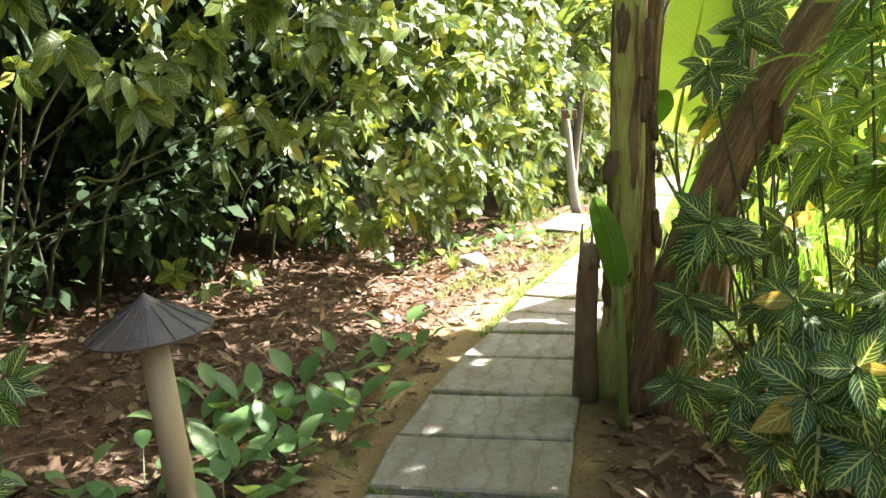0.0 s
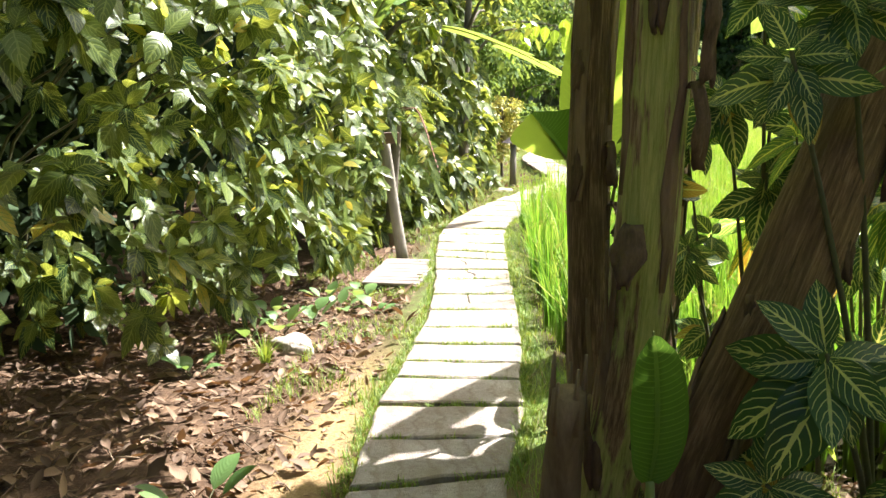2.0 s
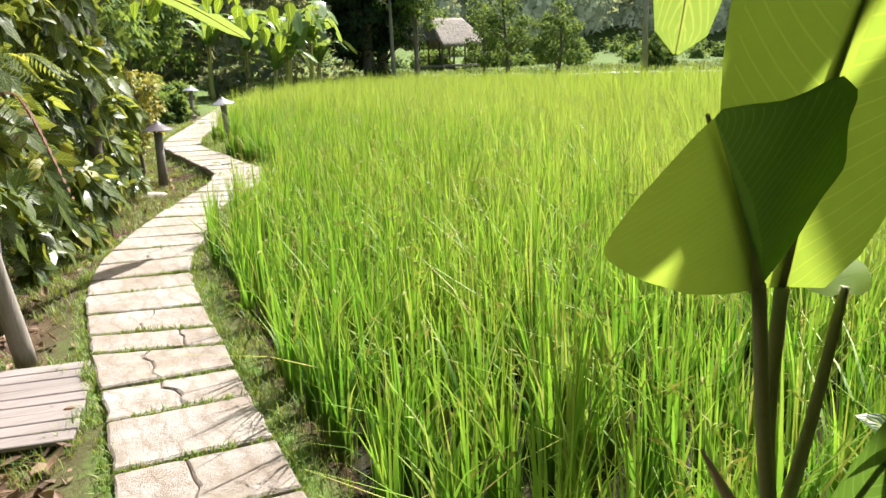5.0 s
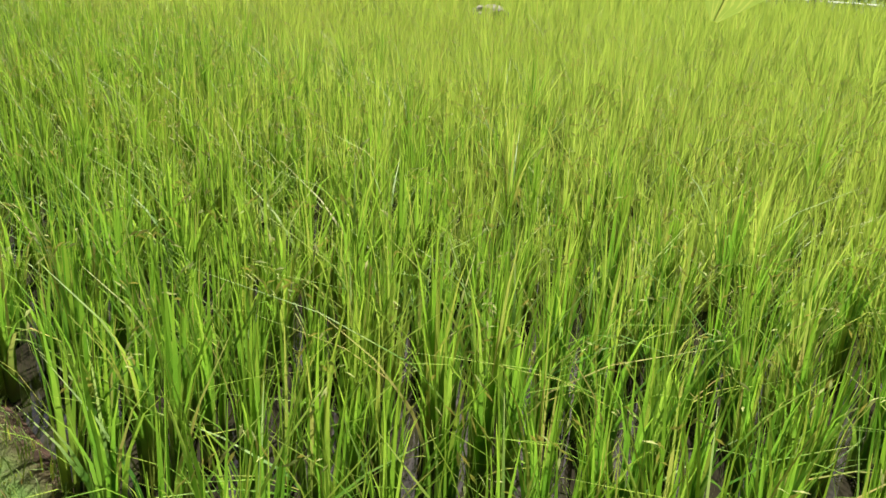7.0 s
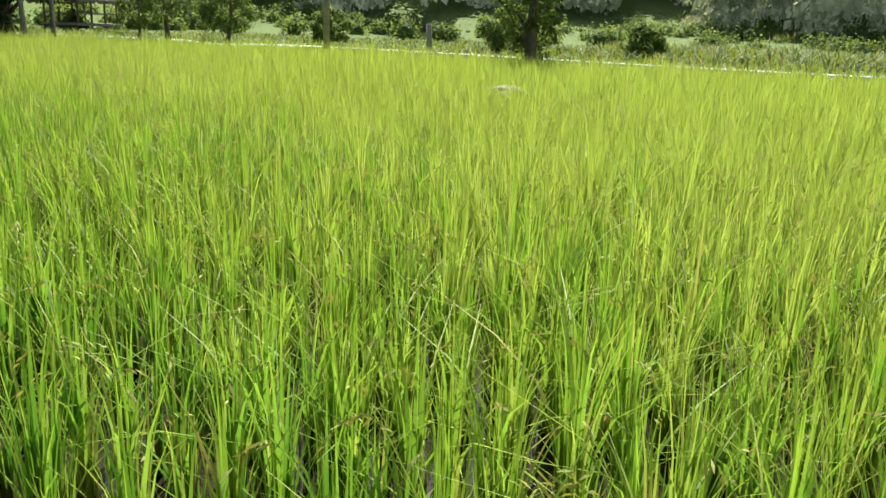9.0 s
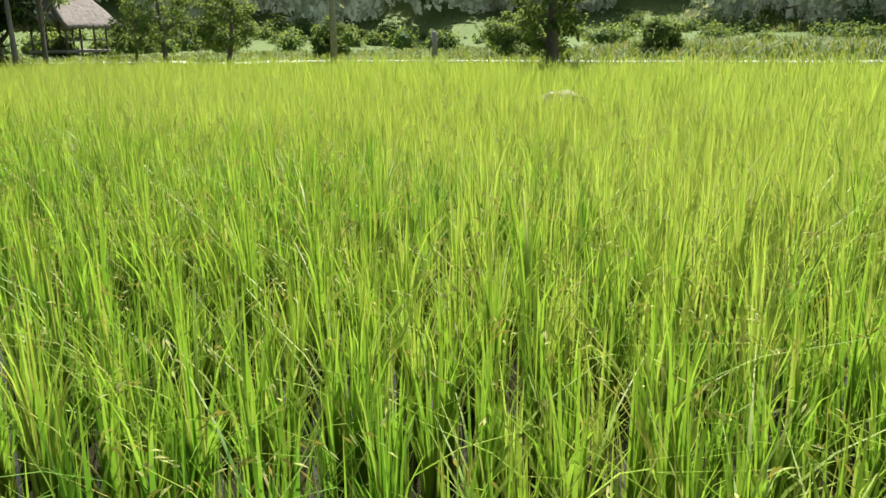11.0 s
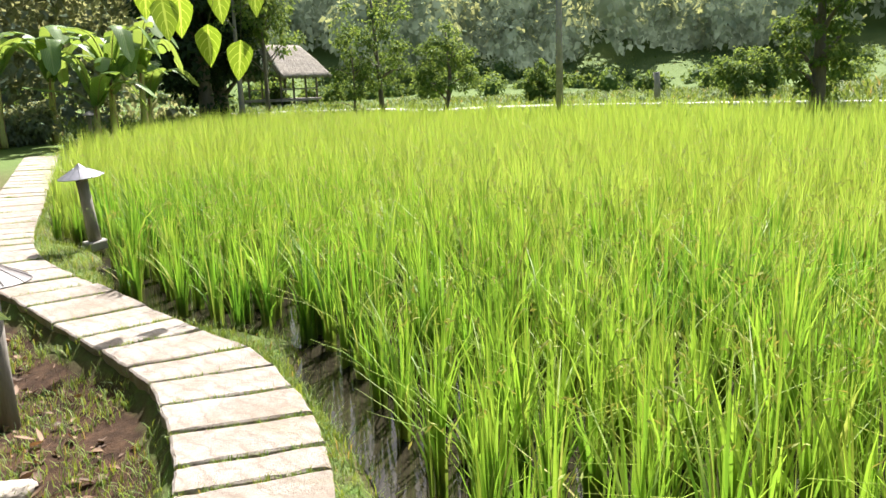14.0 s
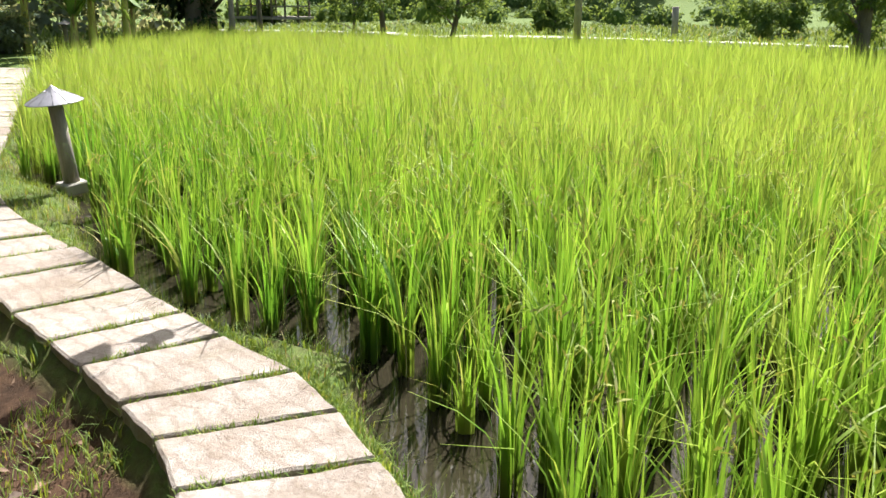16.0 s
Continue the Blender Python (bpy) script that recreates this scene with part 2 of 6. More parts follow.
def slab_material():
    n = Nodes("stamped paving slab")
    info = n.add("ShaderNodeObjectInfo").outputs["Random"]
    wave = n.add("ShaderNodeTexWave", Scale=3.0, Distortion=9.0, Detail=4.0)
    n.put(wave.inputs["Detail Roughness"], 0.7)
    pos = n.add("ShaderNodeNewGeometry").outputs["Position"]
    n.put(wave.inputs["Vector"], pos)
    fine = n.noise(55.0, 8.0, 0.75, vector=pos)
    mid = n.noise(6.0, 5.0, 0.65, vector=pos)
    colour = n.mix(info, (0.335, 0.30, 0.272), (0.415, 0.378, 0.348))
    colour = n.mix(n.ramp(mid, (0.35, (0, 0, 0)), (0.62, (1, 1, 1))), colour, (0.26, 0.22, 0.195))
    colour = n.mix(n.math("MULTIPLY", n.ramp(fine, (0.45, (0, 0, 0)), (0.72, (1, 1, 1))), 0.55), colour, (0.44, 0.41, 0.38))
    colour = n.mix(n.math("MULTIPLY", n.ramp(wave.outputs[0], (0.8, (0, 0, 0)), (0.97, (1, 1, 1))), 0.45), colour, (0.17, 0.13, 0.10))
    dirt = n.noise(1.7, 6.0, 0.75, vector=pos)
    colour = n.mix(n.math("MULTIPLY", n.ramp(dirt, (0.43, (0, 0, 0)), (0.6, (1, 1, 1))), 0.62), colour, (0.19, 0.14, 0.10))
    speck = n.noise(140.0, 3.0, 0.6, vector=pos)
    colour = n.mix(n.math("MULTIPLY", n.ramp(speck, (0.58, (0, 0, 0)), (0.68, (1, 1, 1))), 0.55), colour, (0.12, 0.09, 0.065))
    moss = n.noise(2.2, 4.0, 0.7, vector=pos)
    colour = n.mix(n.math("MULTIPLY", n.ramp(moss, (0.56, (0, 0, 0)), (0.72, (1, 1, 1))), 0.3), colour, (0.2, 0.2, 0.1))
    n.bump(n.math("ADD", n.math("MULTIPLY", wave.outputs[0], 0.12), n.math("ADD", fine, mid)), 0.85, 0.014)
    return n.done(colour, 0.82)


M["slab"] = slab_material()


def soil_material():
    """Earth and litter; the layer 'zone' says bare soil (red), grassy verge (green) or wet mud (blue)."""
    n = Nodes("ground")
    zone = n.add("ShaderNodeVertexColor", layer_name="zone").outputs[0]
    split = n.add("ShaderNodeSeparateColor", Color=zone)
    pos = n.add("ShaderNodeNewGeometry").outputs["Position"]
    fine = n.noise(60.0, 6.0, 0.75, vector=pos)
    mid = n.noise(9.0, 5.0, 0.7, vector=pos)
    big = n.noise(1.6, 4.0, 0.6, vector=pos)
    litter = n.mix(n.ramp(mid, (0.35, (0, 0, 0)), (0.65, (1, 1, 1))), (0.05, 0.029, 0.018), (0.12, 0.073, 0.046))
    litter = n.mix(n.math("MULTIPLY", n.ramp(fine, (0.5, (0, 0, 0)), (0.7, (1, 1, 1))), 0.6), litter, (0.24, 0.165, 0.11))
    gravel = n.mix(n.ramp(fine, (0.35, (0, 0, 0)), (0.65, (1, 1, 1))), (0.26, 0.165, 0.08), (0.46, 0.32, 0.17))
    verge = n.mix(n.ramp(mid, (0.38, (0, 0, 0)), (0.6, (1, 1, 1))), (0.10, 0.11, 0.04), (0.10, 0.19, 0.035))
    mud = n.mix(n.ramp(mid, (0.36, (0, 0, 0)), (0.64, (1, 1, 1))), (0.026, 0.014, 0.008), (0.085, 0.047, 0.028))
    far = n.mix(big, (0.07, 0.12, 0.03), (0.13, 0.18, 0.05))
    colour = n.mix(split.outputs[0], litter, gravel)
    edge = n.math("MULTIPLY", split.outputs[1], n.ramp(big, (0.3, (0.3, 0.3, 0.3)), (0.6, (1, 1, 1))))
    colour = n.mix(edge, colour, verge)
    colour = n.mix(split.outputs[2], colour, mud)
    alpha = n.add("ShaderNodeVertexColor", layer_name="meadow").outputs[0]
    colour = n.mix(alpha, colour, far)
    n.bump(n.math("ADD", fine, mid), 0.8, 0.02)
    return n.done(colour, 0.95, Specular_IOR_Level=0.2)


M["soil"] = soil_material()


def water_material():
    n = Nodes("paddy water")
    n.bump(n.noise(14.0, 3.0), 0.06, 0.01)
    return n.done((0.025, 0.022, 0.014), 0.03, IOR=1.33)


M["water"] = water_material()


def stem_material():
    """Banana stem: live yellow-green sheaths under dry brown ones, in long stripes."""
    n = Nodes("banana stem")
    uv = n.add("ShaderNodeTexCoord").outputs["UV"]
    strip = n.noise(3.0, 5.0, 0.65, vector=uv, stretch=(1.8, 0.4, 1))
    fine = n.noise(9.0, 9.0, 0.75, vector=uv, stretch=(7, 0.6, 1))
    live = n.mix(n.ramp(fine, (0.35, (0, 0, 0)), (0.65, (1, 1, 1))), (0.27, 0.31, 0.06), (0.58, 0.56, 0.2))
    dry = n.ramp(fine, (0.38, (0.07, 0.038, 0.02)), (0.5, (0.25, 0.15, 0.08)), (0.62, (0.46, 0.33, 0.2)))
    colour = n.mix(n.ramp(strip, (0.5, (0, 0, 0)), (0.55, (1, 1, 1))), live, dry)
    n.bump(n.math("ADD", fine, strip), 0.7, 0.012)
    return n.done(colour, 0.55)


M["stem"] = stem_material()


def dry_stem_material(name="dry banana stem", lift=1.0):
    """Old banana stem wholly wrapped in dry fibrous sheaths."""
    n = Nodes(name)
    uv = n.add("ShaderNodeTexCoord").outputs["UV"]
    fine = n.noise(8.0, 9.0, 0.78, vector=uv, stretch=(8, 0.6, 1))
    strip = n.noise(4.0, 4.0, 0.6, vector=uv, stretch=(4, 0.6, 1))
    colour = n.ramp(fine, (0.36, (0.03 * lift, 0.018 * lift, 0.010 * lift)), (0.5, (0.12 * lift, 0.068 * lift, 0.036 * lift)), (0.64, (0.34 * min(lift, 1.4), 0.2 * min(lift, 1.5), 0.115 * min(lift, 1.6))))
    colour = n.mix(n.ramp(strip, (0.42, (0, 0, 0)), (0.62, (0.7, 0.7, 0.7))), colour, (0.05 * lift, 0.026 * lift, 0.015 * lift))
    n.bump(n.math("ADD", fine, strip), 0.9, 0.014)
    return n.done(colour, 0.7)


M["dry_stem"] = dry_stem_material(lift=1.6)
M["fibrous_stem"] = dry_stem_material("fibrous banana stem", 2.2)
M["sheath"] = simple("dry banana sheath", (0.11, 0.062, 0.035), (0.36, 0.25, 0.155), 16, 0.75, 0.8, (1, 1, 0.12), 0.012)
M["withered"] = simple("withered sheath", (0.05, 0.027, 0.015), (0.22, 0.135, 0.08), 45, 0.8, 0.9, (1, 1, 0.25), 0.01)
M["young_stem"] = simple("young banana stem", (0.15, 0.22, 0.05), (0.24, 0.30, 0.09), 16, 0.45, 0.3, (1, 1, 0.15))
M["midrib"] = simple("banana midrib", (0.17, 0.20, 0.05), (0.27, 0.27, 0.09), 20, 0.5, 0.2)
M["red_brown"] = simple("dead rust fern", (0.16, 0.07, 0.04), (0.27, 0.13, 0.08), 20, 0.8)

# ---- building blocks ----
def link_mesh(name, verts, faces, material, parent=None, label="", uvs=None, smooth=True):
    mesh = bpy.data.meshes.new(name)
    verts = np.asarray(verts, dtype=np.float32).reshape(-1, 3)
    if isinstance(faces, np.ndarray):
        n, k = faces.shape
        mesh.vertices.add(len(verts))
        mesh.vertices.foreach_set("co", verts.ravel())
        mesh.loops.add(n * k)
        mesh.loops.foreach_set("vertex_index", faces.astype(np.int32).ravel())
        mesh.polygons.add(n)
        mesh.polygons.foreach_set("loop_start", np.arange(0, n * k, k, dtype=np.int32))
        order = faces.ravel()
    else:
        mesh.from_pydata(verts.tolist(), [], faces)
        order = np.array([i for f in faces for i in f], dtype=int)
    if uvs is not None:
        layer = mesh.uv_layers.new(name="UVMap")
        layer.data.foreach_set("uv", np.asarray(uvs, dtype=np.float32)[order].ravel())
    mesh.update(calc_edges=True)
    mesh.validate()
    if smooth:
        mesh.polygons.foreach_set("use_smooth", np.ones(len(mesh.polygons), dtype=bool))
    mesh.materials.append(material)
    ob = new(name, mesh)
    if parent:
        ob.parent = parent
    if label:
        tagged(ob, label)
    return ob


def part(name, bm, material, parent, label="", smooth=False):
    mesh = bpy.data.meshes.new(name)
    bmesh.ops.recalc_face_normals(bm, faces=bm.faces)
    bm.to_mesh(mesh)
    bm.free()
    if smooth:
        mesh.polygons.foreach_set("use_smooth", np.ones(len(mesh.polygons), dtype=bool))
    mesh.materials.append(material)
    ob = new(name, mesh)
    ob.parent = parent
    if label:
        tagged(ob, label)
    return ob


def thing(name, x, y, z, label, category, group="", kind=""):
    ob = new(name)
    ob.location = (x, y, z)
    return tagged(ob, label, category, group, kind)


def box(bm, size, m=Matrix(), bevel=0.0):
    made = bmesh.ops.create_cube(bm, size=1.0, matrix=m @ Matrix.Diagonal((*size, 1)))
    if bevel:
        edges = list({e for v in made["verts"] for e in v.link_edges})
        bmesh.ops.bevel(bm, geom=edges, offset=bevel, segments=1, affect="EDGES")
    return bm


def tube_arrays(points, radii, sides=10, wobble=0.0, seed=0):
    """A tube along points, with its ends closed: vertices, quads, uvs."""
    local = np.random.default_rng(seed)
    pts = np.asarray(points, float)
    radii = np.broadcast_to(np.asarray(radii, float), (len(pts),))
    tangents = np.gradient(pts, axis=0)
    tangents /= np.linalg.norm(tangents, axis=1, keepdims=True) + 1e-9
    ref = np.array([1.0, 0, 0]) if abs(tangents[0][0]) < 0.8 else np.array([0, 1.0, 0])
    verts, uvs = [], []
    phase = local.uniform(0, 6.28)
    for i, (p, t, r) in enumerate(zip(pts, tangents, radii)):
        a = np.cross(t, ref)
        a /= np.linalg.norm(a)
        b = np.cross(t, a)
        for k in range(sides + 1):
            ang = 2 * math.pi * k / sides
            w = 1 + wobble * (math.sin(3 * ang + phase + i * 0.7) * 0.5 + math.sin(2 * ang - i * 1.3) * 0.5)
            verts.append(p + r * w * (math.cos(ang) * a + math.sin(ang) * b))
            uvs.append((k / sides, i / max(1, len(pts) - 1) * max(1.0, len(pts) / 6)))
    quads = []
    for i in range(len(pts) - 1):
        for k in range(sides):
            o = i * (sides + 1) + k
            quads.append((o, o + 1, o + sides + 2, o + sides + 1))
    first = len(verts)
    verts += [pts[0], pts[-1]]
    uvs += [(0.5, 0), (0.5, 1)]
    last = (len(pts) - 1) * (sides + 1)
    for k in range(sides):
        quads.append((first, k + 1, k, first))
        quads.append((first + 1, last + k, last + k + 1, first + 1))
    return np.array(verts), quads, np.array(uvs)


def tube(name, points, radii, material, parent, label="", sides=10, wobble=0.0, seed=0):
    v, q, uv = tube_arrays(points, radii, sides, wobble, seed)
    faces = [f[:3] if f[0] == f[3] else f for f in q]
    return link_mesh(name, v, faces, material, parent, label, uv)


def curve_points(keys, count):
    """A smooth line through a few keys."""
    keys = np.asarray(keys, float)
    t = np.linspace(0, len(keys) - 1, count)
    ext = np.vstack([2 * keys[0] - keys[1], keys, 2 * keys[-1] - keys[-2]])
    i = np.minimum(t.astype(int), len(keys) - 2)
    f = (t - i)[:, None]
    a, b, c, d = ext[i], ext[i + 1], ext[i + 2], ext[i + 3]
    return 0.5 * (2 * b + (c - a) * f + (2 * a - 5 * b + 4 * c - d) * f ** 2 + (3 * b - a - 3 * c + d) * f ** 3)


SHAPES = {
    "lance": lambda v: np.sin(np.pi * np.clip(v, 0, 1) ** 0.85) ** 0.8,
    "heart": lambda v: np.where(v < 0.25, np.sqrt(np.clip(v / 0.25, 0, 1)), np.cos((v - 0.25) / 0.75 * np.pi / 2) ** 0.9),
    "blade": lambda v: np.clip(1 - v, 0, 1) ** 0.55 * np.clip(0.55 + 3 * v, 0, 1),
    "paddle": lambda v: np.clip(np.sin(np.pi * np.clip(v * 0.97 + 0.015, 0, 1)), 0, 1) ** 0.38,
}


def leaf_arrays(P, D, N, L, W, seg=4, droop=0.3, fold=0.2, shape="lance", wave=0.0):
    """Many leaves at once: base, way, upper side, length, half width. Returns vertices, quads, uvs."""
    P, D, N = (np.asarray(a, float).reshape(-1, 3) for a in (P, D, N))
    n = len(P)
    L, W, droop = (np.broadcast_to(np.asarray(a, float), (n,)) for a in (L, W, droop))
    D = D / np.linalg.norm(D, axis=1, keepdims=True)
    S = np.cross(D, N)
    S /= np.linalg.norm(S, axis=1, keepdims=True) + 1e-9
    U = np.cross(S, D)
    v = np.linspace(0, 1, seg + 1)
    w = SHAPES[shape](v)
    w[-1] = 0.02
    w[0] = max(w[0], 0.04)
    mid = P[:, None] + D[:, None] * (L[:, None] * v)[..., None]
    mid = mid + np.array([0, 0, -1.0]) * (droop[:, None] * L[:, None] * v ** 2)[..., None]
    half = (W[:, None] * w)[..., None]
    lift = U[:, None] * half * fold
    if wave:
        lift = lift + U[:, None] * half * (wave * np.sin(v * 19.0 + np.arange(n)[:, None]))[..., None]
    left, right = mid - S[:, None] * half + lift, mid + S[:, None] * half + lift
    verts = np.stack([left, mid, right], axis=2).reshape(-1, 3)
    base = (np.arange(n) * (seg + 1) * 3)[:, None, None]
    rows = (np.arange(seg) * 3)[None, :, None]
    q1 = base + rows + np.array([0, 1, 4, 3])
    q2 = base + rows + np.array([1, 2, 5, 4])
    quads = np.concatenate([q1, q2], axis=1).reshape(-1, 4)
    uv = np.stack([np.tile([0.0, 0.5, 1.0], seg + 1), np.repeat(v, 3)], axis=1)
    return verts, quads, np.tile(uv, (n, 1))


def blade_arrays(P, D, L, W, bend, seg=3, stiff=2.0):
    """Grass blades: flat strips that bend over. D: sideways way (unit, level); stiff: how late the bend comes."""
    n = len(P)
    v = np.linspace(0, 1, seg + 1)
    S = np.stack([-D[:, 1], D[:, 0], np.zeros(n)], axis=1)
    reach = (L * bend)[:, None] * v ** stiff
    rise = L[:, None] * v * (1 - 0.35 * np.minimum(bend, 1.2)[:, None] * v)
    mid = P[:, None] + D[:, None] * reach[..., None] + np.array([0, 0, 1.0]) * rise[..., None]
    half = (W[:, None] * np.clip(np.minimum(0.5 + 2 * v, 1.25 - 1.2 * v), 0.06, 1))[..., None]
    verts = np.stack([mid - S[:, None] * half, mid + S[:, None] * half], axis=2).reshape(-1, 3)
    quads = ((np.arange(n) * (seg + 1) * 2)[:, None, None] + (np.arange(seg) * 2)[None, :, None] + np.array([0, 1, 3, 2])).reshape(-1, 4)
    uv = np.stack([np.tile([0.0, 1.0], seg + 1), np.repeat(v, 2)], axis=1)
    return verts, quads, np.tile(uv, (n, 1))


def joined(parts):
    V, Q, T, o = [], [], [], 0
    for v, q, t in parts:
        V.append(v), Q.append(np.asarray(q) + o), T.append(t)
        o += len(v)
    return np.vstack(V), np.vstack(Q), np.vstack(T)


def diamond_arrays(P, D, N, L, W):
    """Many far leaves, each one lozenge."""
    S = np.cross(D, N)
    S = S / (np.linalg.norm(S, axis=1, keepdims=True) + 1e-9)
    mid = P + D * (L * 0.45)[:, None]
    tip = P + D * L[:, None] - np.array([0, 0, 1.0]) * (0.25 * L)[:, None]
    verts = np.stack([P, mid + S * W[:, None], tip, mid - S * W[:, None]], axis=1).reshape(-1, 3)
    quads = (np.arange(len(P)) * 4)[:, None] + np.array([0, 1, 2, 3])
    return verts, quads, np.tile([(0.5, 0.0), (1.0, 0.45), (0.5, 1.0), (0.0, 0.45)], (len(P), 1))


def unit(a):
    return a / (np.linalg.norm(a, axis=-1, keepdims=True) + 1e-9)


# ---- plan of the path and the paddy ----
# left edge, right edge, slabs since the row before
NEAR_ROWS = [
    (0.15, -4.0, 0.9, -4.0, 0), (-0.05, 0.40, 0.70, 0.45, 9), (-0.05, 0.89, 0.71, 0.95, 1), (0.0, 1.40, 0.73, 1.46, 1),
    (0.07, 1.95, 0.74, 2.04, 1), (0.17, 2.43, 0.80, 2.50, 1), (0.24, 2.90, 0.90, 2.85, 1), (0.30, 3.31, 1.01, 3.21, 1),
    (0.40, 3.68, 1.05, 3.57, 1), (0.53, 4.28, 1.17, 4.18, 2), (0.69, 5.08, 1.29, 5.0, 2), (0.85, 6.38, 1.45, 6.30, 3),
    (0.89, 6.94, 1.51, 6.67, 1), (1.12, 8.55, 1.77, 8.38, 4)]
FAR_ROWS = [
    (1.60, 9.85, 2.22, 9.62, 3), (2.25, 11.15, 2.74, 10.88, 3), (3.03, 12.52, 3.58, 12.24, 5), (3.18, 12.85, 3.74, 12.55, 1),
    (3.42, 13.54, 4.0, 13.25, 2), (3.46, 13.88, 4.10, 13.66, 1), (3.50, 14.32, 4.10, 14.20, 1), (3.57, 15.75, 4.2, 15.67, 3),
    (3.85, 18.3, 4.45, 18.05, 5), (5.40, 22.4, 6.0, 22.05, 9), (8.90, 31.3, 9.5, 30.8, 18)]
ROWS_ALL = NEAR_ROWS + FAR_ROWS
joints = []
key_l = np.array([r[0:2] for r in ROWS_ALL])
key_r = np.array([r[2:4] for r in ROWS_ALL])
fine_l, fine_r = curve_points(key_l, 24 * (len(ROWS_ALL) - 1) + 1), curve_points(key_r, 24 * (len(ROWS_ALL) - 1) + 1)
for i in range(1, len(ROWS_ALL)):
    for k in range(ROWS_ALL[i][4]):
        joints.append((i - 1 + k / ROWS_ALL[i][4]) * 24)
joints.append((len(ROWS_ALL) - 1) * 24.0)


def edge_at(line, f):
    i = min(int(f), len(line) - 2)
    return line[i] + (line[i + 1] - line[i]) * (f - i)


centre_line = (fine_l + fine_r) / 2


def path_distance(xy):
    """Distance from the path's middle line, and +1 on the paddy's side, -1 on the hedge's."""
    xy = np.asarray(xy, float).reshape(-1, 2)
    best = np.full(len(xy), 1e9)
    side = np.ones(len(xy))
    line = centre_line[::4]
    for a, b in zip(line[:-1], line[1:]):
        ab = b - a
        t = np.clip(((xy - a) @ ab) / (ab @ ab), 0, 1)
        d = xy - (a + t[:, None] * ab)
        dist = np.hypot(d[:, 0], d[:, 1])
        near = dist < best
        cross = ab[0] * d[:, 1] - ab[1] * d[:, 0]
        side = np.where(near, np.where(cross < 0, 1.0, -1.0), side)
        best = np.where(near, dist, best)
    return best, side


PADDY = np.array([
    (2.9, -14), (2.7, 1.6), (1.85, 2.9), (1.46, 3.9), (1.5, 4.6), (1.62, 5.5), (1.82, 6.8), (1.98, 7.8), (2.1, 8.7), (2.32, 9.6),
    (2.66, 10.3), (3.0, 10.75), (3.5, 11.45), (3.84, 12.1), (4.1, 12.75), (4.3, 13.25), (4.62, 13.6), (4.55, 14.1), (4.36, 14.6), (4.36, 15.7), (4.75, 16.9),
    (5.05, 17.6), (5.0, 18.6), (5.5, 20.0), (6.4, 22.2), (8.4, 26.8), (11.4, 30.8), (16.5, 35.6), (20.5, 32.5), (22.3, 29), (24, 25.5), (24.6, 18), (27, 8), (30, -14)])


def inside(xy, poly):
    xy = np.asarray(xy, float)
    hit = np.zeros(len(xy), bool)
    for a, b in zip(poly, np.roll(poly, -1, axis=0)):
        cond = (a[1] > xy[:, 1]) != (b[1] > xy[:, 1])
        with np.errstate(divide="ignore", invalid="ignore"):
            xs = (b[0] - a[0]) * (xy[:, 1] - a[1]) / (b[1] - a[1]) + a[0]
        hit ^= cond & (xy[:, 0] < xs)
    return hit


def bank_distance(xy):
    """Distance from the paddy's bank, positive inside."""
    xy = np.asarray(xy, float)
    best = np.full(len(xy), 1e9)
    for a, b in zip(PADDY, np.roll(PADDY, -1, axis=0)):
        ab = b - a
        t = np.clip(((xy - a) @ ab) / (ab @ ab), 0, 1)
        d = xy - (a + t[:, None] * ab)
        best = np.minimum(best, np.hypot(d[:, 0], d[:, 1]))
    return np.where(inside(xy, PADDY), best, -best)


def value_noise(x, y, scale, seed=0.0):
    return (np.sin(x * scale * 1.7 + seed) * np.cos(y * scale * 2.1 - seed * 1.3) + np.sin((x + y) * scale * 0.9 + seed * 2.2) * np.cos((x - y) * scale * 1.3 + 0.7)
            + 0.5 * np.sin(x * scale * 4.1 - y * scale * 3.3 + seed)) / 2.5


def ground_height(x, y):
    x, y = np.broadcast_arrays(np.asarray(x, float), np.asarray(y, float))
    xy = np.stack([x.ravel(), y.ravel()], axis=1)
    bank = bank_distance(xy).reshape(x.shape)
    dist, side = (a.reshape(x.shape) for a in path_distance(xy))
    z = np.full(x.shape, -0.035) + 0.018 * value_noise(x, y, 2.3)
    fall = np.clip((dist - 0.38) / 0.25, 0, 1) * (side < 0)
    z = z - 0.06 * fall * np.clip((y - 3.0) / 3.0, 0, 1) + 0.05 * np.clip((dist - 0.8) / 2.0, 0, 1) * (side < 0)
    step = np.clip((dist - 0.31) / 0.08, 0, 1) * (side < 0) * np.clip((y - 8.5) / 2.0, 0, 1) * np.clip((19.0 - y) / 2.0, 0, 1)
    z = z - 0.11 * step * np.clip((3.0 - dist) / 1.2, 0, 1)
    shore = np.interp(y, [8.5, 10.5], [0.10, 0.25])
    z = np.where(bank > -shore, z + (-0.17 - z) * np.clip((bank + shore) / 0.16, 0, 1), z)
    out = np.clip((np.maximum(x - 22, (y - 30) * 0.8) - 0.0) / 4.0, 0, 1) * (bank < 0)
    z = z + out * 0.32
    hill = np.clip((np.hypot(x - 5, y - 10) - 48) / 90.0, 0, 1)
    return z + hill * 22.0 * (x + y > 10)


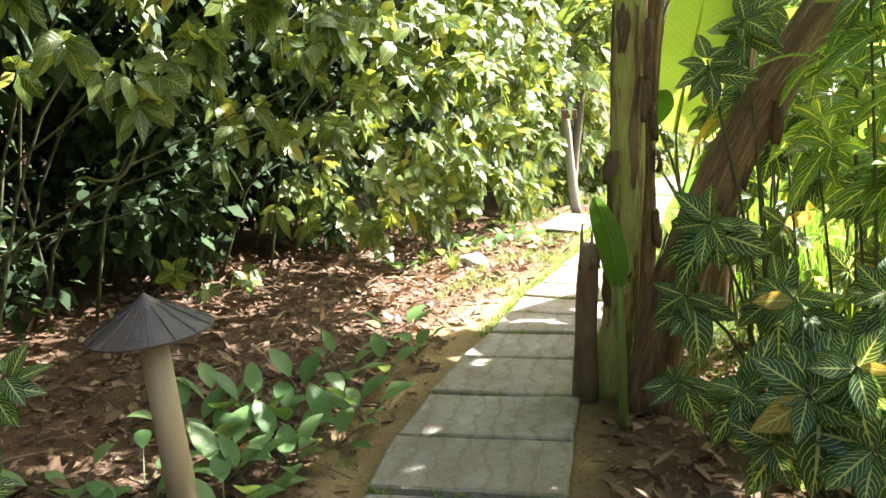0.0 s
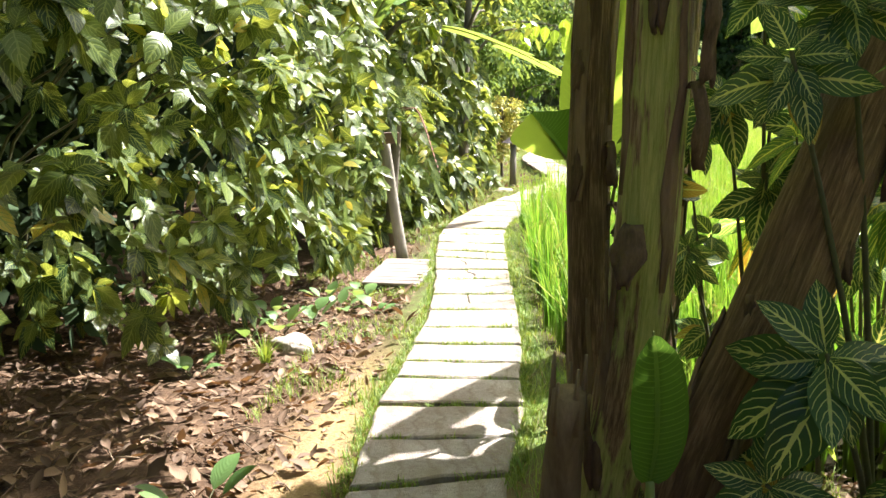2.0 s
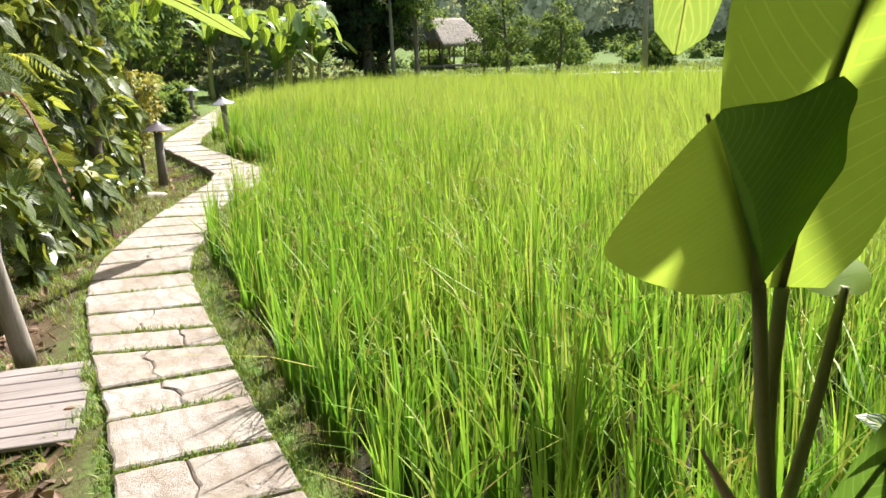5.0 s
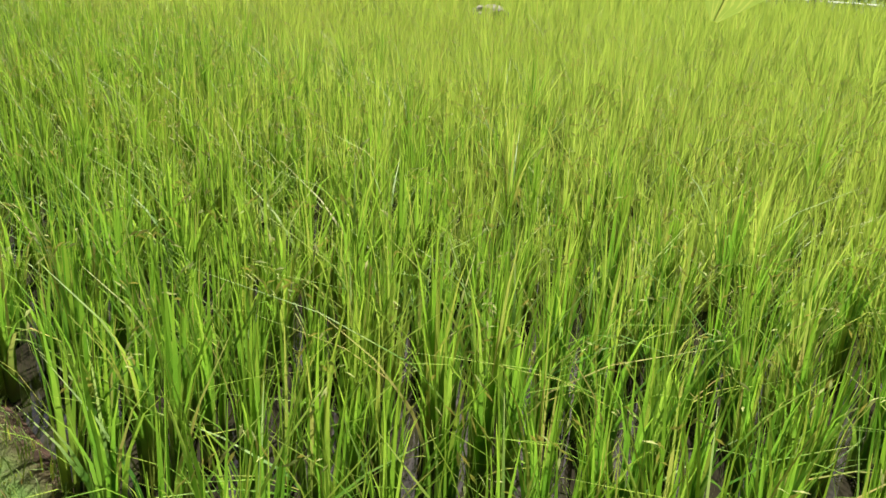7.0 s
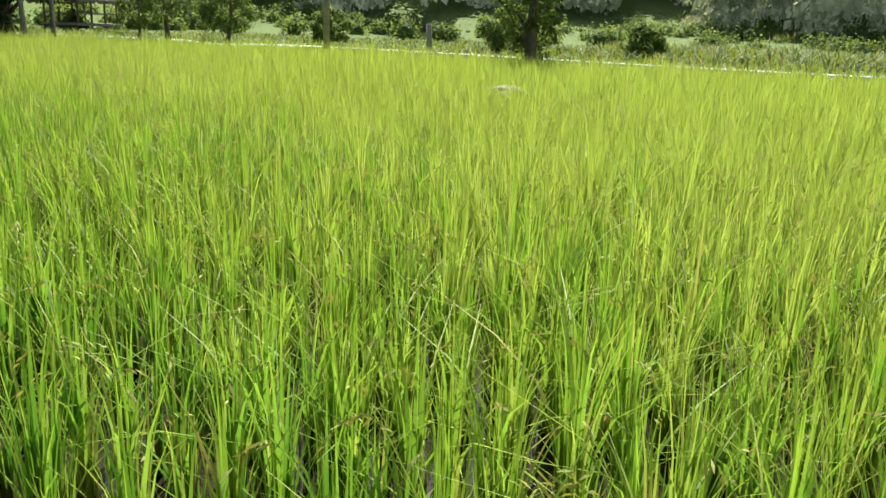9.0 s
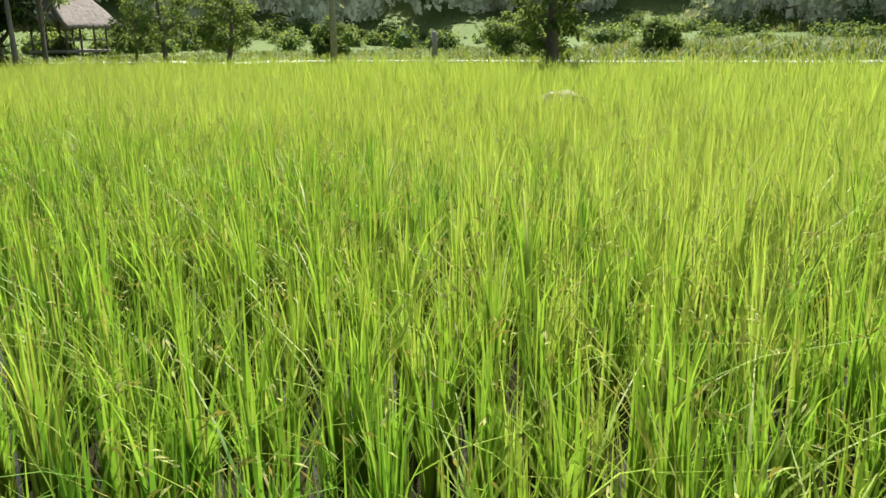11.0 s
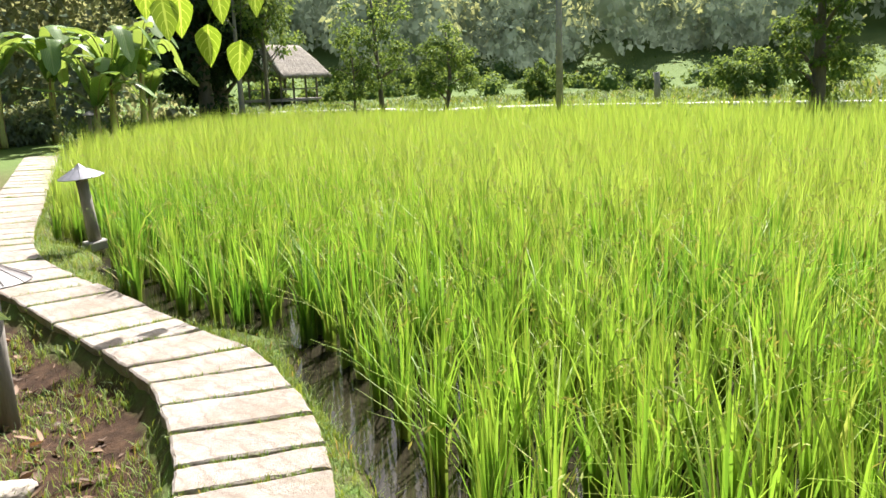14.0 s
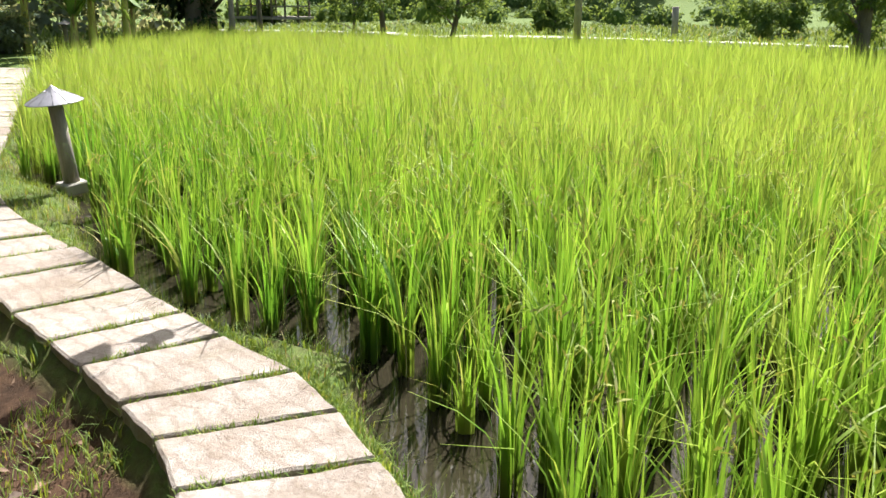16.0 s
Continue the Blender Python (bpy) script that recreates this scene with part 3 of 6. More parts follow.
def build_ground():
    def axis(lo, a, b, hi, fine):
        inner = np.arange(a, b + 1e-6, fine)
        left = a - np.geomspace(fine, a - lo, 34)[::-1]
        right = b + np.geomspace(fine, hi - b, 34)
        return np.concatenate([left, inner, right])

    xs, ys = axis(-600, -2.5, 5.5, 600, 0.07), axis(-600, -3.5, 19.0, 600, 0.08)
    X, Y = np.meshgrid(xs, ys)
    Z = ground_height(X, Y)
    verts = np.stack([X, Y, Z], axis=-1).reshape(-1, 3)
    w, h = len(xs), len(ys)
    i = (np.arange(h - 1)[:, None] * w + np.arange(w - 1)[None, :]).reshape(-1, 1)
    faces = i + np.array([0, 1, w + 1, w])
    ob = link_mesh("ground", verts, faces, M["soil"])
    xy = verts[:, :2]
    dist, side = path_distance(xy)
    bank = bank_distance(xy)
    y = xy[:, 1]
    gravel = np.clip(1 - np.abs(dist - 0.52) / 0.28, 0, 1) * (side < 0) * np.clip((4.6 - y) / 1.2, 0, 1)
    gravel = np.maximum(gravel, np.clip(1 - dist / 0.7, 0, 1) * np.clip((3.2 - y) / 1.0, 0, 1))
    verge = np.clip(1 - (dist - 0.3) / 0.35, 0, 1) * np.clip((y - 2.5) / 2.0, 0.15, 1)
    verge = np.maximum(verge, (side > 0) * (bank < 0.0) * np.clip((y - 2.0) / 1.0, 0, 1) * (dist < 3))
    mud = np.clip((bank + np.interp(y, [8.5, 10.5], [0.2, 0.25])) / 0.12, 0, 1)
    mud = np.maximum(mud, (side < 0) * (dist > 0.4) * (dist < 3) * np.clip((y - 7.5) / 2.0, 0, 0.97) * (y < 24))
    colour = np.stack([gravel, verge, mud, np.ones(len(xy))], axis=1).astype(np.float32)
    ob.data.attributes.new("zone", "FLOAT_COLOR", "POINT").data.foreach_set("color", colour.ravel())
    far = np.clip((np.maximum(xy[:, 0] - 22, y - 26)) / 2, 0, 1) * (bank < 0)
    far = np.repeat(far[:, None], 4, axis=1).astype(np.float32)
    ob.data.attributes.new("meadow", "FLOAT_COLOR", "POINT").data.foreach_set("color", far.ravel())
    return tagged(ob, "earth ground with leaf litter, verges and paddy mud", "ground", kind="structure")


build_ground()

water_poly = [(p[0], p[1], -0.105) for p in PADDY + (PADDY - PADDY.mean(axis=0)) * 0.05]
tagged(link_mesh("water", water_poly, [tuple(range(len(water_poly)))], M["water"], smooth=False), "shallow still brown water in the rice paddy", "water", kind="structure")


# ---- paving slabs ----
pavement = tagged(new("pavement"), "winding garden path of stamped concrete slabs with grassy joints", "path", kind="structure")


def slab_piece(outline, thick=0.06, top=0.0, tilt=(0.0, 0.0)):
    """One slab from its outline: chamfered rim, sides down into the earth."""
    out = np.asarray(outline, float)
    mid = out.mean(axis=0)
    n = len(out)
    inner = out + (mid - out) / np.linalg.norm(mid - out, axis=1, keepdims=True) * 0.012
    lift = lambda p: top + tilt[0] * (p[0] - mid[0]) + tilt[1] * (p[1] - mid[1])
    verts = [(*p, lift(p)) for p in inner] + [(*p, lift(p) - 0.009) for p in out] + [(*p, top - thick - 0.02) for p in out]
    faces = [tuple(range(n))]
    for k in range(n):
        j = (k + 1) % n
        faces += [(k, k + n, j + n, j), (k + n, k + 2 * n, j + 2 * n, j + n)]
    return verts, faces


def slab_outline(f0, f1, rough, bulge=0.0):
    a0, b0, a1, b1 = edge_at(fine_l, f0), edge_at(fine_r, f0), edge_at(fine_l, f1), edge_at(fine_r, f1)
    gap = 0.036
    t0, t1 = gap / max(np.linalg.norm(a1 - a0), 0.1), gap / max(np.linalg.norm(b1 - b0), 0.1)
    a0, a1 = a0 + (a1 - a0) * t0 / 2, a1 - (a1 - a0) * t0 / 2
    b0, b1 = b0 + (b1 - b0) * t1 / 2, b1 - (b1 - b0) * t1 / 2
    pts = []
    for p, q, n, amp in ((a0, b0, 7, 0.010), (b0, b1, 4, 0.012), (b1, a1, 7, 0.010), (a1, a0, 4, 0.012)):
        for k in range(n):
            d = q - p
            side = np.array([-d[1], d[0]]) / (np.linalg.norm(d) + 1e-9)
            pts.append(p + d * k / n + side * rough.normal(0, amp * 0.45) * (k > 0))
    return np.array(pts)


def split_outline(pts, cut, rough):
    """Two outlines, either side of a ragged crack from the front edge to the back edge."""
    i, j = cut
    a, b = pts[i], pts[j]
    steps = np.linspace(0, 1, 6)[1:-1]
    d = b - a
    side = np.array([-d[1], d[0]]) / (np.linalg.norm(d) + 1e-9)
    crack = np.array([a + d * s + side * rough.normal(0, 0.02) for s in steps])
    one = np.vstack([pts[i:j + 1], crack[::-1]])
    two = np.vstack([pts[j:], pts[:i + 1], crack])
    mid1 = one.mean(axis=0) - two.mean(axis=0)
    mid1 = mid1 / np.linalg.norm(mid1) * 0.0025
    return one + mid1, two - mid1


rough = np.random.default_rng(3)
joint_places = []
for number, (f0, f1) in enumerate(zip(joints[:-1], joints[1:])):
    outline = slab_outline(f0, f1, rough)
    level = rough.normal(0, 0.004)
    tilt = (rough.normal(0, 0.008), rough.normal(0, 0.008))
    middle = outline.mean(axis=0)
    pieces = [outline]
    if 4.3 < middle[1] < 8.6 and rough.random() < 0.55 or number in (22, 29):
        pieces = split_outline(outline, (3 + int(rough.integers(0, 3)), 14 + int(rough.integers(-1, 2))), rough)
    if 6.35 < middle[1] < 6.95:
        one, two = split_outline(outline, (3, 15), rough)
        pieces = [one, two]
    for piece in pieces:
        v, f = slab_piece(piece, 0.2, level, tilt)
        ob = link_mesh("paving_slab", v, f, M["slab"], pavement, smooth=False)
    joint_places.append((edge_at(fine_l, f1), edge_at(fine_r, f1)))

# ---- rice ----
def grid_points(lo, hi, step, jitter, local):
    X, Y = np.meshgrid(np.arange(lo[0], hi[0], step), np.arange(lo[1], hi[1], step))
    pts = np.stack([X.ravel(), Y.ravel()], axis=1)
    return pts + local.uniform(-jitter, jitter, pts.shape) * step


def rice_tufts(name, pts, blades, width, seg, height, local, spread=0.055, label="", material="rice"):
    n = len(pts)
    idx = np.repeat(np.arange(n), blades)
    m = len(idx)
    ang = local.uniform(0, 2 * np.pi, m)
    D = np.stack([np.cos(ang), np.sin(ang), np.zeros(m)], axis=1)
    P = np.zeros((m, 3))
    P[:, :2] = pts[idx] + D[:, :2] * (local.random(m) ** 0.6 * spread)[:, None]
    P[:, 2] = -0.16
    tall = height * (1 + 0.13 * value_noise(pts[:, 0], pts[:, 1], 0.9, 1.0) + local.normal(0, 0.16, n))
    crest = np.exp(-((pts[:, 1] - np.interp(pts[:, 0], [2, 5, 8, 14, 22], [10.0, 8.2, 7.6, 5.0, 2.0])) / 0.35) ** 2) * (pts[:, 0] > 4)
    tall = tall * (1 + 0.16 * crest)
    L = tall[idx] * local.uniform(0.62, 1.1, m)
    bend = np.abs(local.normal(0.13, 0.14, m)) + (local.random(m) < 0.16) * local.uniform(0.2, 0.6, m)
    W = width * local.uniform(0.6, 1.25, m) / 2
    v, q, t = blade_arrays(P, D, L, W, bend, seg, 2.0 + 0.25 * seg)
    ob = link_mesh(name, v, q, M[material], uvs=t)
    return tagged(ob, label, "rice", kind="stuff")


local = np.random.default_rng(11)
field = grid_points((1.2, -8), (27, 37), 0.21, 0.38, local)
bank = bank_distance(field)
dist, _ = path_distance(field)
wet = np.interp(field[:, 1], [8.5, 10.0, 13.2, 13.8], [-0.1, 0.02, 0.02, -0.13])
field = field[(np.hypot(field[:, 0] - 4.83, field[:, 1] - 17.6) > 0.5) & (bank > wet) & (local.random(len(field)) < np.clip(0.8 + bank, 0, 1))]
dist = path_distance(field)[0]
near = (dist < 3.4 + local.normal(0, 0.9, len(field))) & (field[:, 1] > 2.2) & (field[:, 1] < 19)
middle_zone = ~near & (dist < 9.0 + local.normal(0, 0.8, len(field))) & (field[:, 1] > -2)
rest = ~near & ~middle_zone
rice_tufts("rice_plants", field[near], 22, 0.023, 5, 0.73, local, 0.046, "dense bright green rice plants standing in shallow water")
rice_tufts("rice_plants", field[middle_zone], 22, 0.018, 3, 0.75, local, 0.06, "dense yellow-green rice plants further into the paddy", "ripe_rice")
rice_tufts("rice_plants", field[rest], 10, 0.03, 2, 0.75, local, 0.10, "distant rice plants out to the far bank", "ripe_rice")


def panicles():
    """Arching pale seed heads over the near rice."""
    pts = field[near | middle_zone]
    pts = np.repeat(pts, 2, axis=0)
    pts = pts[local.random(len(pts)) < 0.45]
    pts = pts + local.normal(0, 0.05, pts.shape)
    n = len(pts)
    parts_ = []
    ang = local.uniform(0, 6.28, n)
    D = np.stack([np.cos(ang), np.sin(ang), np.zeros(n)], axis=1)
    base = np.zeros((n, 3))
    base[:, :2] = pts
    base[:, 2] = local.uniform(0.4, 0.56, n)
    size = local.uniform(0.13, 0.23, n)
    for k in range(7):
        s = 0.25 + 0.75 * k / 6
        P = base + D * (size * s * 0.8)[:, None]
        P[:, 2] += size * (1.1 * s - 1.15 * s * s)
        way = D + local.normal(0, 0.5, (n, 3)) + np.array([0, 0, -0.5])
        parts_.append(leaf_arrays(P, way, local.normal(0, 1, (n, 3)), size * 0.2, 0.0045, 2, 0.3, 0.0))
    v, q, t = joined(parts_)
    tagged(link_mesh("rice_panicles", v, q, M["panicle"], uvs=t), "pale arching rice seed heads", "rice", kind="stuff")


panicles()

# ---- hedges ----
def hedge_face(y, z):
    """The x of the first hedge's leafy face at y along it and z up."""
    top = np.interp(y, [-4, 0.0, 1.7, 2.5, 3.5, 4.4, 5.2, 6.0, 6.6, 7.0], [-2.2, -1.6, -0.84, -0.66, -0.32, -0.06, 0.16, 0.36, 0.42, 0.2])
    low = np.interp(y, [-4, 0.0, 2.0, 3.4, 4.6, 5.4, 6.3, 6.6], [-2.4, -2.1, -1.55, -0.95, -0.5, -0.25, 0.25, 0.05])
    f = np.clip((z - 0.15) / 0.95, 0, 1)
    x = low + (top - low) * (f * f * (3 - 2 * f))
    return x - 0.35 * np.clip(z - 1.9, 0, 2) ** 1.3


def second_face(y, z):
    mid = np.interp(y, [6.6, 7.9, 9.6, 10.7, 12.0, 13.5, 15.5, 17.0], [-0.1, 0.52, 1.12, 1.75, 2.15, 2.35, 2.5, 2.5])
    return mid - 0.10 + 0.12 * np.sin(z * 3 + y * 2) - 0.3 * np.clip(z - 1.7, 0, 2) ** 1.2


def whorl_leaves(C, A, count, length, width, local, droop=0.35, spread=1.0, lean=0.5):
    """Leaves in whorls at the tips C with axis A: arrays for leaf_arrays."""
    n = len(C)
    idx = np.repeat(np.arange(n), count)
    m = len(idx)
    ang = np.tile(np.arange(count) * 2 * np.pi / count, n) + np.repeat(local.uniform(0, 6.28, n), count) + local.normal(0, 0.25, m)
    axis = unit(A)[idx]
    side = unit(np.cross(axis, np.array([0.31, 0.2, 0.93])))
    other = np.cross(axis, side)
    radial = np.cos(ang)[:, None] * side + np.sin(ang)[:, None] * other
    D = unit(radial * spread + axis * (lean + local.normal(0, 0.25, m))[:, None] + local.normal(0, 0.12, (m, 3)))
    N = unit(axis - D * np.sum(axis * D, axis=1, keepdims=True) + local.normal(0, 0.2, (m, 3)))
    P = C[idx] + radial * 0.01 - axis * local.uniform(0, 0.04, m)[:, None]
    L = length * local.uniform(0.6, 1.25, m)
    return P, D, N, L, width * L / length * local.uniform(0.85, 1.15, m), droop * local.uniform(0.5, 1.6, m)


def hedge(name, label, face, y0, y1, z0, z1, tips, material, single, local, length=0.122, width=0.037, picked=None, hollow=None):
    body = thing(name, 0, 0, 0, label, "hedge")
    body.location = (float(face((y0 + y1) / 2, 0.3)) - 0.6, (y0 + y1) / 2, 0)
    bpy.context.view_layer.update()
    back = Matrix.Translation(body.location).inverted()
    y = local.uniform(y0, y1, tips)
    z = z0 + (z1 - z0) * local.random(tips) ** 0.95
    depth = np.abs(local.normal(0, 0.10, tips)) + (local.random(tips) < 0.45) * local.uniform(0.1, 0.9, tips)
    lump = 0.16 * value_noise(y, z * 1.3, 3.0, 2.0) + 0.08 * value_noise(y, z, 8.0, 5.0)
    x = face(y, z) + lump - depth
    C = np.stack([x, y, z], axis=1)
    gaps = value_noise(y * 1.0 + x, z * 1.4, 3.6, 1.7) + 0.7 * value_noise(y - x, z, 7.5, 4.0)
    C = C[gaps > 0.16]
    if hollow is not None:
        C = C[~hollow(C) | (local.random(len(C)) < 0.045)]
    n = len(C)
    A = np.stack([local.normal(0.6, 0.4, n), local.normal(-0.6, 0.45, n), local.normal(0.5, 0.35, n)], axis=1)
    P, D, N, L, W, droop = whorl_leaves(C, A, 7, length, width, local, 0.42, 1.0, 0.3)
    D = unit(D + np.array([0.12, -0.05, -0.16]))
    front = np.zeros(len(P), bool)
    if picked is not None:
        tip_pick = np.zeros(n, bool)
        cand = np.where(picked(C))[0]
        tip_pick[cand[:42]] = True
        front = np.repeat(tip_pick, 7)
    v, q, t = leaf_arrays(P[~front], D[~front], N[~front], L[~front], W[~front], 3, droop[~front], 0.12)
    leaves = link_mesh("leaves", v - np.array(body.location), q, material, body, uvs=t)
    tagged(leaves, "glossy dark green pointed leaves", kind="stuff")
    shared = []
    for k in range(3):
        lv, lq, lt = leaf_arrays([(0, 0, 0)], [(0, 1, 0)], [(0, 0, 1)], 1.0, width / length * (0.9 + 0.1 * k), 5, 0.25 + 0.12 * k, 0.12)
        ob = link_mesh("leaf", lv, lq, single, body, uvs=lt)
        shared.append(ob.data)
        bpy.data.objects.remove(ob)
    for p, d, u, size in zip(P[front], D[front], N[front], L[front]):
        ob = new("leaf", shared[int(local.integers(0, 3))])
        d, u = Vector(d), Vector(u)
        s = d.cross(u).normalized()
        m = Matrix((s, d, s.cross(d))).transposed().to_4x4()
        ob.parent = body
        ob.matrix_local = back @ Matrix.Translation(p) @ m @ Matrix.Scale(size, 4)
    stems = []
    for k in range(int((y1 - y0) * 5)):
        yy = local.uniform(y0, y1)
        zz = local.uniform(0.9, z1 - 0.3)
        tip = np.array([face(yy, zz) - 0.06, yy, zz])
        foot = np.array([face(yy, 0.0) - local.uniform(0.8, 1.5), yy + local.normal(0, 0.3), -0.06])
        mid = (tip + foot) / 2 + np.array([-0.45, local.normal(0, 0.1), 0.1])
        stems.append(tube_arrays(curve_points([foot, mid, tip], 7), np.linspace(0.013, 0.004, 7), 5))
    V, Q, T = joined(stems)
    faces = [tuple(f[:3]) if f[0] == f[3] else tuple(f) for f in Q.tolist()]
    tagged(link_mesh("stems", V - np.array(body.location), faces, M["stalk"], body), "thin dark woody stems", kind="stuff")
    return body


local = np.random.default_rng(21)
hollow = lambda C: (C[:, 2] < np.interp(C[:, 1], [1.5, 2.3, 3.0, 3.6, 4.6], [1.55, 1.25, 0.72, 0.32, 0.1]) + 0.15 * np.sin(C[:, 1] * 5) + 0.1 * np.sin(C[:, 1] * 11 + C[:, 0] * 4)) & (C[:, 1] < 5.7)
first_hedge = hedge("leafy_hedge", "tall dense hedge of glossy dark green shrubs beside the path", hedge_face, -3.5, 6.95, 0.1, 3.6, 6600, M["hedge"], M["hedge_single"], local,
      picked=lambda C: (C[:, 1] > 1.2) & (C[:, 1] < 6.0) & (C[:, 0] > hedge_face(C[:, 1], C[:, 2]) - 0.02) & (C[:, 2] < 2.0), hollow=hollow)
tube("tendril", curve_points(np.array([(-1.9, 1.5, 0.98), (-1.72, 1.35, 1.04), (-1.4, 1.0, 1.07), (-1.15, 0.75, 1.13), (-1.0, 0.61, 1.25), (-1.01, 0.62, 1.29)]) - np.array(first_hedge.location), 24), np.linspace(0.008, 0.004, 24), M["young_stem"], first_hedge, "pale bare curling shoot", 7)
hedge("leafy_hedge", "dark shaded hedge with hanging leaves behind the leaning sign post", second_face, 6.8, 12.2, 0.0, 3.4, 2900, M["hedge"], M["hedge_single"], local, 0.18, 0.052)
hedge("leafy_hedge", "lower mixed hedge where the path bends at the paddy", second_face, 12.4, 16.6, 0.0, 1.6, 1500, M["hedge"], M["hedge_single"], local, 0.15, 0.036)


# ---- striped shrubs ----
def striped_leaf_meshes():
    made = []
    for k in range(4):
        v, q, t = leaf_arrays([(0, 0, 0)], [(0, 1, 0)], [(0, 0, 1)], 1.0, 0.235 + 0.018 * k, 8, 0.15 + 0.13 * k, 0.18, wave=0.05)
        ob = link_mesh("leaf", v, q, M["sanchezia_single"], uvs=t)
        made.append(ob.data)
        bpy.data.objects.remove(ob)
    return made


STRIPED = striped_leaf_meshes()


def striped_shrub(base, tips, label, local, length=0.215, count=9, name="striped_shrub"):
    """A zebra-leaved shrub: stems from one foot, a whorl of large striped leaves at each tip. tips: (x, y, z, size)."""
    shrub = thing(name, *base, label, "shrub", "striped shrubs along the path")
    foot = np.array(base)
    back = Matrix.Translation(base).inverted()
    for x, y, z, size in tips:
        tip = np.array([x, y, z])
        start = foot + np.array([local.normal(0, 0.06), local.normal(0, 0.06), 0.0])
        bow = (tip - start) * 0.5 + np.array([0, 0, 0.12]) + start
        pts = curve_points([start, bow, tip], 8)
        tube("stem", pts - foot, np.linspace(0.011, 0.005, 8), M["stalk"], shrub, sides=6)
        way = unit(pts[-1] - pts[-2])
        axis = unit(way * 0.25 + np.array([-0.25, -0.75, 0.6]))
        for ring, (scale, lean, back_off) in enumerate(((0.75, 0.7, 0.0), (1.0, 0.15, 0.05))):
            k = count if ring else count - 3
            P, D, N, L, W, droop = whorl_leaves(np.array([tip - way * back_off]), np.array([axis]), k, length * size * scale, 0.05, local, 0.3, 1.0, lean)
            D = unit(D + np.array([0, 0, -0.4]))
            for p, d, u, size_ in zip(P, D, N, L):
                ob = new("leaf", STRIPED[int(local.integers(0, 4))])
                d, u = Vector(d), Vector(u)
                s = d.cross(u).normalized()
                m = Matrix((s, d, s.cross(d))).transposed().to_4x4()
                ob.parent = shrub
                ob.matrix_local = back @ Matrix.Translation(p) @ m @ Matrix.Scale(size_, 4)
    return shrub


local = np.random.default_rng(33)
near_label = "dark green zebra-striped shrub with pale yellow leaf veins under banana stems"
striped_shrub((1.55, 1.25, -0.05), [(1.22, 1.02, 0.95, 1.0), (1.15, 1.1, 0.62, 0.9), (1.2, 1.22, 1.58, 0.85), (1.34, 1.25, 1.74, 0.85), (1.5, 1.0, 0.68, 0.9)], near_label, local)
striped_shrub((1.75, 0.55, -0.05), [(1.49, 0.41, 0.47, 1.05), (1.3, 0.62, 0.4, 0.9), (1.12, 1.0, 0.28, 0.7), (1.66, 0.25, 0.36, 1.0), (1.75, 0.55, 0.8, 0.9), (1.5, 0.75, 0.72, 0.8), (1.9, 0.4, 0.6, 0.9), (1.4, 0.5, 0.25, 0.9), (1.6, 0.3, 0.62, 0.9)], near_label, local)
striped_shrub((2.2, 1.4, -0.05), [(1.95, 1.2, 1.1, 1.0), (2.1, 1.0, 1.5, 1.0), (2.3, 1.3, 1.9, 1.0), (2.05, 1.5, 0.7, 1.0), (2.4, 1.0, 1.0, 1.0), (1.85, 1.6, 2.1, 1.0), (2.5, 1.5, 0.5, 1.0)], "tall zebra-striped shrub lit from behind by the field", local)
striped_shrub((1.75, 2.45, -0.05), [(1.55, 2.35, 1.5, 0.8), (1.7, 2.3, 1.2, 0.8), (1.9, 2.2, 1.75, 0.85), (1.95, 2.45, 1.0, 0.8), (1.65, 2.6, 0.55, 0.8), (2.05, 2.6, 1.45, 0.8), (1.6, 2.2, 1.85, 0.8), (1.85, 2.3, 1.35, 0.9), (1.5, 2.5, 0.9, 0.7), (1.75, 2.15, 0.75, 0.8), (1.8, 2.5, 1.65, 0.8)], "lanky zebra-striped shrub on bare stems between banana trunks", local)
striped_shrub((1.55, 3.0, -0.05), [(1.42, 2.85, 1.33, 0.62), (1.5, 2.72, 1.15, 0.62), (1.62, 2.8, 1.38, 0.7), (1.45, 2.95, 0.98, 0.55), (1.7, 2.75, 0.9, 0.6)], "small zebra-striped shrub leaning against a banana trunk", local, 0.22)
striped_shrub((2.35, 2.6, -0.05), [(2.2, 2.5, 0.9, 0.9), (2.4, 2.3, 1.3, 0.9), (2.5, 2.7, 1.7, 0.9), (2.6, 2.4, 0.6, 0.9), (2.2, 2.8, 1.95, 0.9), (2.15, 2.35, 1.55, 0.9), (2.3, 2.6, 1.15, 0.9), (2.1, 2.2, 0.5, 0.9)], "tall zebra-striped shrub at the edge of the paddy", local)
striped_shrub((-1.35, -0.35, -0.05), [(-1.05, -0.2, 0.62, 0.85), (-1.22, -0.1, 0.45, 0.8), (-1.35, -0.5, 0.85, 0.9), (-1.0, -0.45, 0.35, 0.7)], "zebra-striped shrub in dappled light beside a garden lamp", local, 0.2)
striped_shrub((-1.6, -0.6, -0.05), [(-1.28, -0.3, 1.45, 1.0), (-1.35, -0.2, 1.75, 1.0), (-1.3, 0.0, 1.15, 0.8), (-1.4, 0.1, 2.0, 1.0), (-1.25, -0.45, 0.98, 0.9)], "zebra-striped shrub hanging over the path edge", local, 0.2)


